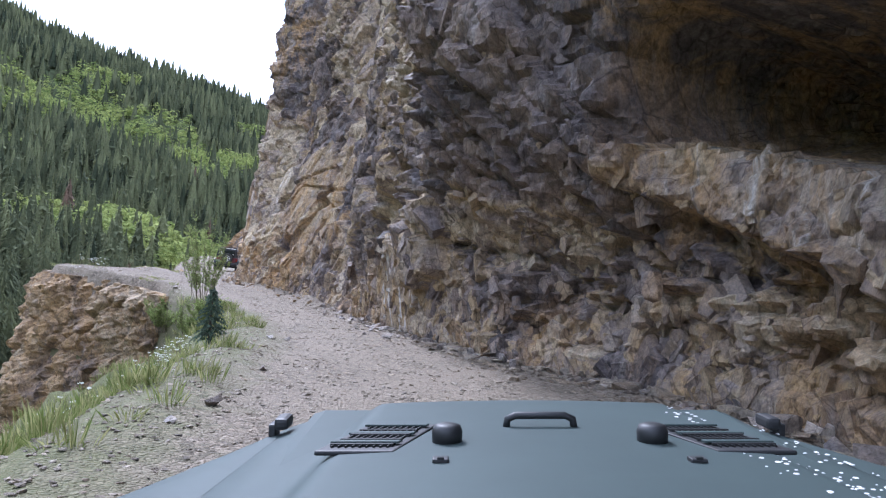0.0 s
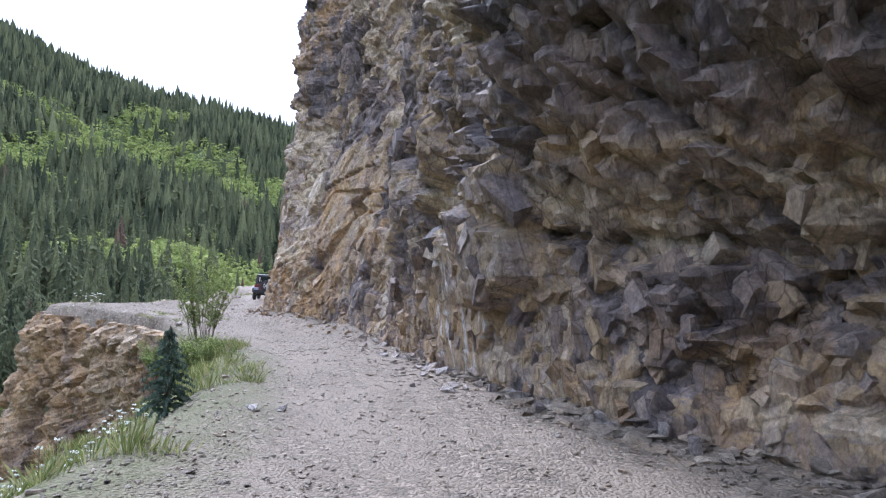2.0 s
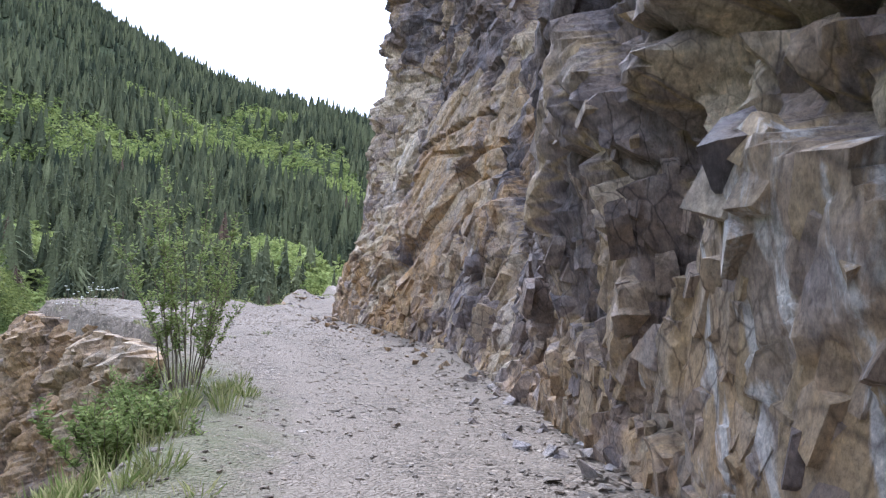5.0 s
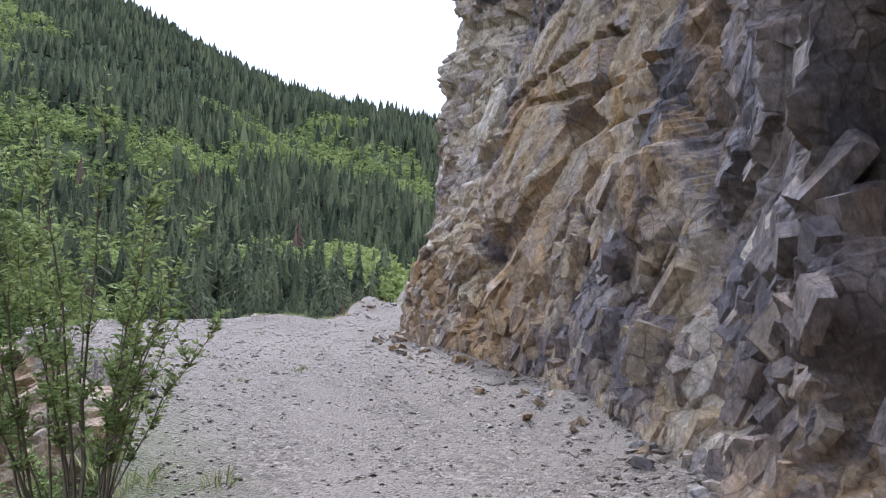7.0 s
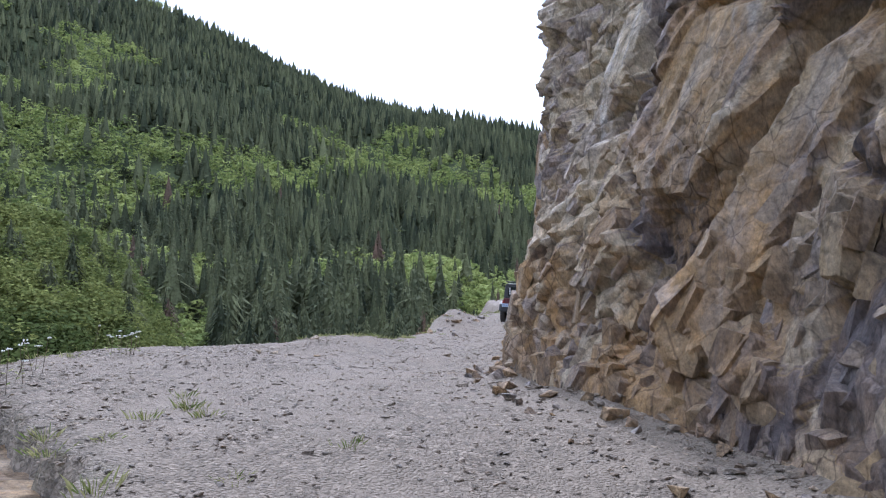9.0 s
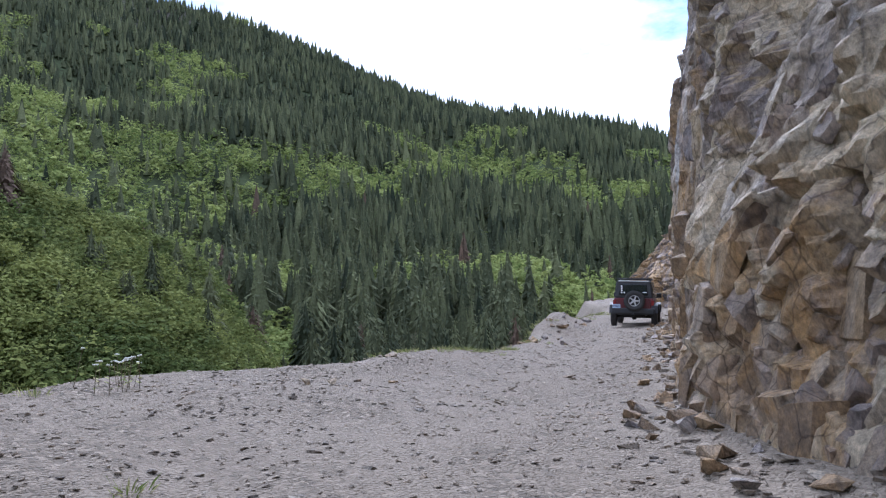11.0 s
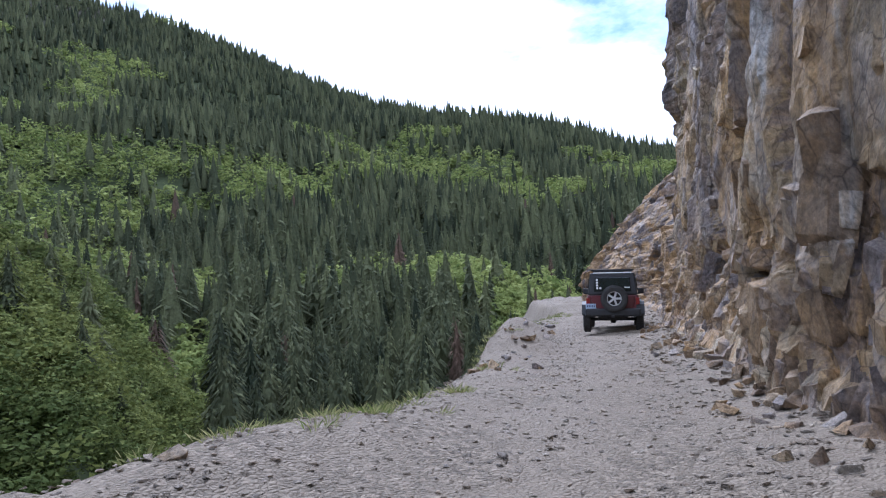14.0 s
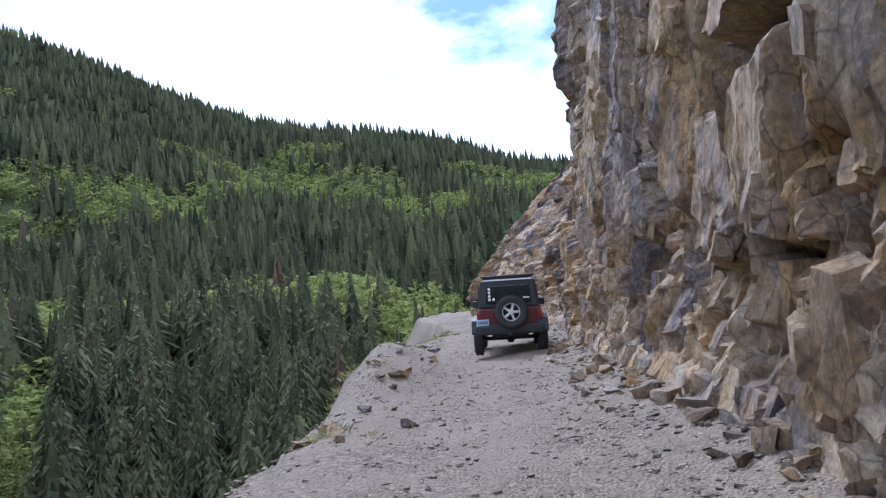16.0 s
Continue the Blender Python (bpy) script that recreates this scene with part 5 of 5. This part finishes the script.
def spruce(x, y, z, height, seed, label):
    """A young spruce: tapered trunk and drooping boughs of needle sprays."""
    gen = random.Random(seed)
    root = new("spruce_tree", None)
    root.location = (x, y, z)
    part("trunk", tube([(0, 0, -0.3), (gen.uniform(-0.03, 0.03), 0, height * 0.5), (0, 0, height)], 0.018 * height + 0.012, None, 7, 0.006), MAT_BARK, root)
    leaf, wood = bmesh.new(), bmesh.new()
    n = int(34 + 16 * height)
    for k in range(n):
        f = 0.06 + 0.92 * k / n
        a = k * 2.4 + gen.uniform(-0.3, 0.3)
        ln = 0.36 * height * (1 - f) ** 0.75 * gen.uniform(0.7, 1.15) + 0.04
        base = Vector((0, 0, height * f))
        d = Vector((math.cos(a), math.sin(a), 0))
        pts = [base + d * (ln * t) + Vector((0, 0, ln * (0.12 * t - 0.45 * t * t))) for t in (0, 0.35, 0.7, 1)]
        tube(pts, 0.007, wood, 3, 0.003)
        side = Vector((-d.y, d.x, 0))
        for j in range(11):
            t = 0.15 + 0.85 * j / 10
            c = base + d * (ln * t) + Vector((0, 0, ln * (0.12 * t - 0.45 * t * t)))
            for sgn in (-1, 1):
                tip = c + (side * sgn * gen.uniform(0.5, 1.0) + d * gen.uniform(0.3, 0.8)) * (0.30 * ln * (1.15 - t)) + Vector((0, 0, gen.uniform(-0.05, 0.03)))
                w = (tip - c).cross(Vector((0, 0, 1))).normalized() * 0.018
                m = c.lerp(tip, 0.5)
                up = Vector((0, 0, 0.016))
                leaf.faces.new([leaf.verts.new(c), leaf.verts.new(m + w + up), leaf.verts.new(tip), leaf.verts.new(m - w + up)])
                leaf.faces.new([leaf.verts.new(c), leaf.verts.new(m + up * 2), leaf.verts.new(tip), leaf.verts.new(m - up * 2)])
    tagged(part("boughs", wood, MAT_BARK, root), kind="stuff")
    tagged(part("needles", leaf, MAT_NEEDLE, root), kind="stuff")
    return tagged(root, label, "spruce tree")


def on_slope(x, y):
    return float(surface_z(np.array(x), np.array(y))[0])


spruce(-4.95, 15.5, on_slope(-4.95, 15.5), 1.25, 3, "young blue-green spruce on the grassy slope")

# ---------------------------------------------------------------- off-road cars
MAT_RED = simple("dark_red_paint", (0.105, 0.012, 0.016), 0.35, 0.0, 0.12, 3)
MAT_SLATE = simple("slate_blue_paint", (0.050, 0.067, 0.064), 0.55, 0.0, 0.10, 2.2)
MAT_SLATE.node_tree.nodes["Principled BSDF"].inputs["Specular IOR Level"].default_value = 0.22
MAT_BLACK = simple("black_plastic", (0.018, 0.018, 0.019), 0.55, 0.0, 0.2, 9, 0.15)
MAT_TOP = simple("black_hardtop", (0.022, 0.022, 0.024), 0.45, 0.0, 0.2, 6, 0.1)
MAT_TYRE = simple("dusty_rubber", (0.035, 0.033, 0.031), 0.8, 0.0, 0.3, 10, 0.3)
MAT_RIM = simple("silver_alloy", (0.62, 0.62, 0.62), 0.35, 0.6, 0.1, 6)
MAT_DARKGLASS = simple("tinted_glass", (0.012, 0.014, 0.016), 0.06, 0.0, 0.05, 4)
MAT_LAMP_RED = simple("red_lens", (0.22, 0.02, 0.02), 0.2, 0.0, 0.1, 20)
MAT_LAMP_CLEAR = simple("clear_lens", (0.55, 0.55, 0.52), 0.15, 0.0, 0.1, 20)
MAT_WHITE = simple("white_vinyl", (0.75, 0.75, 0.74), 0.5, 0.0, 0.05, 20)
MAT_PLATE = simple("pale_blue_plate", (0.42, 0.50, 0.62), 0.4, 0.0, 0.1, 20)
MAT_INK = simple("dark_blue_ink", (0.03, 0.05, 0.14), 0.5)
MAT_DUST = simple("dried_mud_spots", (0.55, 0.55, 0.53), 0.85, 0.0, 0.2, 40)
MAT_SUSPENSION = simple("dark_steel", (0.04, 0.04, 0.04), 0.6, 0.7, 0.2, 8)


def wheel(parent, x, y, z, out, name="wheel", spare=False):
    """A tyre on a five-spoke rim; out: +1 or -1, the way its face looks along the axle."""
    axis = "y" if spare else "x"
    w = 0.24
    prof = [(0.22, -w / 2 + 0.02), (0.33, -w / 2), (0.385, -w / 2 + 0.02), (0.405, -w / 2 + 0.06), (0.407, 0.0), (0.405, w / 2 - 0.06), (0.385, w / 2 - 0.02), (0.33, w / 2), (0.22, w / 2 - 0.02)]
    hub = new(name, None)
    hub.parent = parent
    hub.location = (x, y, z)
    bm = lathe(prof, axis, (0, 0, 0), 36, None, False)
    for k in range(44):                                     # tread lugs
        t = 2 * math.pi * k / 44
        for side in (-0.055, 0.055):
            m = Matrix.Rotation(t, 4, "Y" if spare else "X")
            c = (side, 0, 0.408) if not spare else (0, side, 0.408)
            sz = (0.075, 0.035, 0.014) if not spare else (0.035, 0.075, 0.014)
            piece = box(*c, *sz, 0)
            bmesh.ops.transform(piece, matrix=m, verts=piece.verts)
            me = bpy.data.meshes.new("lug")
            piece.to_mesh(me)
            piece.free()
            bm.from_mesh(me)
            bpy.data.meshes.remove(me)
    tyre = part("tyre", bm, MAT_TYRE, hub)
    face = out * (w / 2 - 0.035)
    rim = lathe([(0.225, face), (0.225, face - out * 0.02), (0.20, face - out * 0.02), (0.195, face)], axis, (0, 0, 0), 32, None, False)
    disc_ = lathe([(0.2, face - out * 0.07), (0.06, face - out * 0.07)], axis, (0, 0, 0), 24)
    part("brake_shadow", disc_, MAT_SUSPENSION, hub)
    for k in range(5):
        t = 2 * math.pi * k / 5 + 0.3
        piece = box(0, 0, 0.125, 0.028 if not spare else 0.062, 0.062 if not spare else 0.028, 0.17, 0.008, (1, 1.0))
        bmesh.ops.transform(piece, matrix=Matrix.Rotation(t, 4, "Y" if spare else "X"), verts=piece.verts)
        bmesh.ops.translate(piece, vec=(face - out * 0.02, 0, 0) if not spare else (0, face - out * 0.02, 0), verts=piece.verts)
        part("spoke", piece, MAT_RIM, hub)
    cap = lathe([(0.06, face - out * 0.04), (0.06, face), (0.045, face + out * 0.008)], axis, (0, 0, 0), 16)
    part("hub_cap", cap, MAT_RIM, hub)
    part("rim", rim, MAT_RIM, hub)
    return hub


def flare(parent, x, y, material):
    """The flat black arch over a wheel."""
    bm = bmesh.new()
    pts = [(-0.62, 0.60), (-0.52, 0.88), (-0.30, 0.97), (0.30, 0.97), (0.55, 0.86), (0.66, 0.58)]
    sgn = 1 if x > 0 else -1
    x0, x1 = sgn * 0.70, sgn * 0.94
    for (a, b), (c, d) in zip(pts, pts[1:]):
        quads = [(x0, y + a, b), (x1, y + a, b), (x1, y + c, d), (x0, y + c, d)]
        low = [(px, py, pz - 0.05) for px, py, pz in quads]
        v = [bm.verts.new(p) for p in quads + low]
        for f in ((0, 1, 2, 3), (7, 6, 5, 4), (0, 4, 5, 1), (2, 6, 7, 3), (1, 5, 6, 2), (0, 3, 7, 4)):
            bm.faces.new([v[i] for i in f])
    bmesh.ops.remove_doubles(bm, verts=bm.verts, dist=0.0005)
    return part("fender_flare", bm, material, parent, "black plastic wheel arch")


def hood_panel(material, parent):
    """The broad hood: raised middle, creased sides that fall away, rounded front."""
    us, vs_ = np.linspace(-0.74, 0.74, 81), np.linspace(0.60, 2.30, 61)
    U, V = np.meshgrid(us, vs_, indexing="ij")
    half = 0.50 - 0.04 * (V - 0.6)
    Z = 1.175 + 0.030 * fade(half + 0.06, half - 0.02, np.abs(U)) - 0.012 * (U / 0.5) ** 2
    Z -= 0.55 * np.maximum(0, np.abs(U) - 0.60) ** 1.5
    Z -= 0.9 * np.maximum(0, V - 2.15) ** 1.4 + 0.02 * np.maximum(0, V - 1.2)
    X = U * (1 - 0.07 * (V - 0.6))
    top = np.stack([X, V, Z], -1).reshape(-1, 3)
    low = top.copy()
    low[:, 2] -= 0.012
    f = grid_faces(*U.shape)
    n = len(top)
    rim = np.r_[np.arange(61), np.arange(61, n, 61)[:-1] + 60, np.arange(n - 1, n - 62, -1), np.arange(n - 61 - 61, 0, -61)]
    sk = np.stack([rim, np.roll(rim, -1), np.roll(rim, -1) + n, rim + n], -1)
    me = mesh_of("hood", np.concatenate([top, low]), np.concatenate([f[:, ::-1], f + n, sk]), material, True)
    ob = new("hood", me)
    ob.parent = parent
    return ob


def hood_z(x, y):
    half = 0.50 - 0.04 * (y - 0.6)
    return 1.175 + 0.030 * float(fade(half + 0.06, half - 0.02, abs(x))) - 0.012 * (x / 0.5) ** 2 - 0.55 * max(0, abs(x) - 0.60) ** 1.5 - 0.02 * max(0, y - 1.2)


def off_roader(name, paint, hardtop):
    """A long boxy off-road car: y is its front, its origin lies on the ground under its middle."""
    car = new(name, None)
    tub = box(0, -0.62, 0.86, 1.54, 2.72, 0.62, 0.05)
    if not hardtop:                                          # open cabin
        tub = box(0, -0.62, 0.60, 1.54, 2.72, 0.12, 0.03)
        for sx in (-0.75, 0.75):
            box(sx, -0.62, 0.86, 0.06, 2.70, 0.56, 0.025, bm=tub)
        box(0, -1.95, 0.86, 1.44, 0.06, 0.56, 0.025, bm=tub)
        box(0, 0.62, 0.86, 1.44, 0.10, 0.50, 0.025, bm=tub)
    part("body", tub, paint, car, smooth=False)
    part("chassis", box(0, 0.0, 0.50, 0.9, 3.9, 0.14, 0.02), MAT_SUSPENSION, car)
    for y in (-1.45, 1.5):
        part("axle", lathe([(0.05, -0.7), (0.05, -0.1), (0.13, -0.06), (0.13, 0.06), (0.05, 0.1), (0.05, 0.7)], "x", (0, y, 0.41), 14), MAT_SUSPENSION, car)
    part("engine_bay", box(0, 1.44, 0.92, 1.16, 1.60, 0.46, 0.04), paint, car)
    hood_panel(paint, car)
    grille = part("grille", box(0, 2.27, 0.90, 1.18, 0.06, 0.44, 0.03), paint, car)
    for k in range(7):
        part("slot", box(-0.27 + 0.09 * k, 2.305, 0.90, 0.05, 0.012, 0.32, 0.005), MAT_BLACK, grille)
    for sx in (-0.46, 0.46):
        part("headlight", lathe([(0.10, 2.29), (0.10, 2.32), (0.06, 2.335)], "y", (sx, 0, 0.95), 20), MAT_LAMP_CLEAR, car)
    part("front_bumper", box(0, 2.42, 0.62, 1.5, 0.16, 0.20, 0.04), MAT_BLACK, car)
    part("rear_bumper", box(0, -2.10, 0.64, 1.66, 0.22, 0.24, 0.05), MAT_BLACK, car)
    for sx in (-0.80, 0.80):
        for sy in (-1.45, 1.50):
            flare(car, sx, sy, MAT_BLACK)
            wheel(car, sx, sy, 0.413, 1 if sx > 0 else -1)
        part("door", box(sx * 0.972, -0.10, 0.86, 0.03, 0.92, 0.50, 0.012), paint, car)
        part("door", box(sx * 0.972, -0.95, 0.90, 0.03, 0.60, 0.44, 0.012), paint, car)
        part("tail_light", box(sx * 0.93, -2.00, 0.98, 0.11, 0.05, 0.20, 0.015), MAT_LAMP_RED, car)
        m = part("mirror", box(sx * 1.13, 0.40, 1.28, 0.20, 0.10, 0.19, 0.03), MAT_BLACK, car)
        part("arm", box(sx * 0.99, 0.42, 1.20, 0.14, 0.05, 0.04, 0.01), MAT_BLACK, m)
    return car


def red_car(x, y, heading):
    car = off_roader("off_road_car", MAT_RED, True)
    top = part("hardtop", box(0, -0.78, 1.51, 1.50, 2.44, 0.68, 0.05, (0.90, 0.97)), MAT_TOP, car)
    part("rear_window", box(0, -2.005, 1.50, 1.12, 0.02, 0.44, 0.02, (0.93, 1), m=Matrix.Rotation(radians(-3), 4, "X")), MAT_DARKGLASS, top)
    for sx in (-1, 1):
        part("side_window", box(sx * 0.727, -1.35, 1.52, 0.02, 0.9, 0.40, 0.02, m=Matrix.Rotation(radians(-6.5 * sx), 4, "Y")), MAT_DARKGLASS, top)
        part("side_window", box(sx * 0.727, -0.25, 1.52, 0.02, 0.9, 0.40, 0.02, m=Matrix.Rotation(radians(-6.5 * sx), 4, "Y")), MAT_DARKGLASS, top)
    part("windshield", box(0, 0.55, 1.50, 1.34, 0.04, 0.56, 0.02, (0.94, 1), m=Matrix.Rotation(radians(22), 4, "X")), MAT_DARKGLASS, car)
    part("tailgate", box(0, -2.0, 0.95, 1.26, 0.05, 0.42, 0.02), MAT_RED, car)
    wheel(car, 0.05, -2.20, 1.06, -1, "spare_wheel", True)
    part("wiper", box(0.05, -2.03, 1.36, 0.40, 0.02, 0.02, 0.005, m=Matrix.Rotation(radians(4), 4, "Y")), MAT_BLACK, car)
    part("brake_light", box(0.05, -2.04, 1.40, 0.16, 0.03, 0.035, 0.008), MAT_LAMP_RED, car)
    rack = part("roof_rack", tube([(-0.64, -1.95, 1.95), (0.64, -1.95, 1.95), (0.64, 0.2, 1.95), (-0.64, 0.2, 1.95), (-0.64, -1.95, 1.95)], 0.018, None, 8), MAT_BLACK, car, "black tube roof rack")
    for k in range(6):
        part("cross_bar", tube([(-0.64, -1.8 + 0.38 * k, 1.94), (0.64, -1.8 + 0.38 * k, 1.94)], 0.013, None, 6), MAT_BLACK, rack)
    for sx in (-0.55, 0.55):
        for sy in (-1.85, -0.8, 0.1):
            part("bracket", box(sx, sy, 1.895, 0.04, 0.06, 0.10, 0.008), MAT_BLACK, rack)
    part("light_bar", box(0, -1.99, 1.855, 1.16, 0.03, 0.035, 0.008), MAT_WHITE, car, "pale strip along the roof's rear edge")
    for k in range(4):
        part("sticker", disc(-0.46, -2.036, 1.64 - 0.085 * k, 0.036, "y", 0.005), MAT_WHITE, top, "round white sticker")
    part("sticker", disc(-0.36, -2.036, 1.385, 0.036, "y", 0.005), MAT_WHITE, top, "round white sticker")
    part("badge", box(0.44, -2.036, 1.40, 0.16, 0.006, 0.035, 0.002), MAT_WHITE, top)
    plate = part("licence_plate", box(-0.66, -2.06, 0.83, 0.31, 0.012, 0.155, 0.01), MAT_PLATE, car)
    for k in range(5):
        part("plate_bar", box(-0.76 + 0.05 * k, -2.068, 0.83, 0.028, 0.004, 0.065, 0.002), MAT_INK, plate)
    part("tow_hitch", box(0, -2.25, 0.52, 0.09, 0.14, 0.08, 0.015), MAT_BLACK, car)
    part("muffler", lathe([(0.07, -0.3), (0.085, -0.25), (0.085, 0.25), (0.07, 0.3)], "x", (0.1, -1.95, 0.50), 12), MAT_SUSPENSION, car)
    car.matrix_world = pose(x, y, on_slope(x, y) + 0.01, 0, 2.5, heading)
    return tagged(car, "dark red boxy off-road car with black hardtop", "car")


red_car(-17.5, 57.6, 13)


def slate_car():
    """The car whose hood lies before the camera at the start."""
    car = off_roader("open_off_road_car", MAT_SLATE, False)
    handle = tube([(-0.075, 1.80, hood_z(0, 1.8) - 0.004), (-0.072, 1.80, hood_z(0, 1.8) + 0.016), (-0.055, 1.80, hood_z(0, 1.8) + 0.024), (0.055, 1.80, hood_z(0, 1.8) + 0.024), (0.072, 1.80, hood_z(0, 1.8) + 0.016), (0.075, 1.80, hood_z(0, 1.8) - 0.004)], 0.0085, None, 10)
    part("hood_handle", handle, MAT_BLACK, car, "black grab handle", True)
    for sx, sy in ((-0.207, 1.66), (0.207, 1.66)):
        z = hood_z(sx, sy)
        part("hood_bumper", lathe([(0.030, z - 0.004), (0.031, z + 0.02), (0.027, z + 0.032), (0.015, z + 0.036)], "z", (sx, sy, 0), 20), MAT_BLACK, car, "black rubber hood bumper", True)
    for sx, sy in ((-0.22, 1.50), (0.24, 1.50)):
        z = hood_z(sx, sy)
        n = part("washer_nozzle", box(sx, sy, z + 0.002, 0.030, 0.026, 0.010, 0.003), MAT_BLACK, car)
        part("jet", box(sx, sy - 0.010, z + 0.008, 0.012, 0.008, 0.005, 0.001), MAT_SUSPENSION, n)
    for sgn in (-1, 1):
        vent = new("hood_vent", None)
        vent.parent = car
        cx, cy = sgn * 0.345, 1.70
        z = hood_z(cx, cy)
        skew = Matrix(((0.82, -0.35 * sgn, 0, cx), (0, 1, 0, cy), (0, 0, 1, z), (0, 0, 0, 1)))
        plate = box(0, 0, 0.0, 0.185, 0.235, 0.010, 0.004)
        bmesh.ops.transform(plate, matrix=skew, verts=plate.verts)
        part("surround", plate, MAT_BLACK, vent)
        for k in range(5):
            m = box(0, -0.082 + 0.041 * k, 0.007, 0.15, 0.006, 0.008, 0.001)
            bmesh.ops.transform(m, matrix=skew, verts=m.verts)
            part("mesh_bar", m, MAT_SUSPENSION, vent)
        for k in range(9):
            m = box(-0.066 + 0.0165 * k, 0, 0.006, 0.003, 0.19, 0.006, 0)
            bmesh.ops.transform(m, matrix=skew, verts=m.verts)
            part("mesh_bar", m, MAT_SUSPENSION, vent)
        for k in range(3):
            m = box(0, -0.065 + 0.075 * k, 0.010, 0.165, 0.014, 0.005, 0.002)
            bmesh.ops.transform(m, matrix=skew, verts=m.verts)
            part("louvre", m, MAT_SLATE, vent)
    for sgn in (-1, 1):
        us, vs_ = np.linspace(0, 1, 16), np.linspace(0.62, 2.22, 30)
        U, V = np.meshgrid(us, vs_, indexing="ij")
        inner = 0.70 - 0.05 * (V - 0.6)
        outer = 1.16 - 0.51 * np.clip((V - 0.9) / 1.32, 0, 1) ** 1.2
        X = sgn * (inner + (outer - inner) * U)
        Z = 1.135 - 0.02 * np.maximum(0, V - 1.2) - 0.05 * U**2 - 0.10 * np.maximum(0, U - 0.7) ** 1.2 - 1.0 * np.maximum(0, V - 2.08) ** 1.5
        top = np.stack([X, V, Z], -1).reshape(-1, 3)
        low = top.copy()
        low[:, 2] -= 0.03
        f, n = grid_faces(*U.shape), len(top)
        me = mesh_of("front_fender", np.concatenate([top, low]), np.concatenate([f, f[:, ::-1] + n]), MAT_SLATE, True)
        fender = new("front_fender", me)
        fender.parent = car
    for sgn in (-1, 1):
        latch = part("hood_latch", box(sgn * 0.625, 2.06, hood_z(0.625, 2.06) + 0.012, 0.035, 0.08, 0.03, 0.01), MAT_BLACK, car)
        part("strap", box(sgn * 0.65, 2.06, hood_z(0.65, 2.06) - 0.03, 0.02, 0.05, 0.09, 0.006), MAT_BLACK, latch)
    gen = random.Random(2)
    spots = bmesh.new()
    for _ in range(260):
        x, y = min(0.68, 0.36 + abs(gen.gauss(0, 0.20))), gen.uniform(0.9, 2.1)
        r = gen.uniform(0.002, 0.006)
        lathe([(r, 0), (r * 0.7, 0.001)], "z", (x * (1 - 0.05 * (y - 0.6)), y, hood_z(x, y) + 0.0005), 6, spots)
    tagged(part("mud_spots", spots, MAT_DUST, car, "pale dried splashes"), kind="stuff")
    m = pose(0.346, -0.23, 0.037, 0, -4.8, 0)
    car.matrix_world = m
    return tagged(car, "slate blue off-road car with a dusty vented hood", "car")


slate_car()
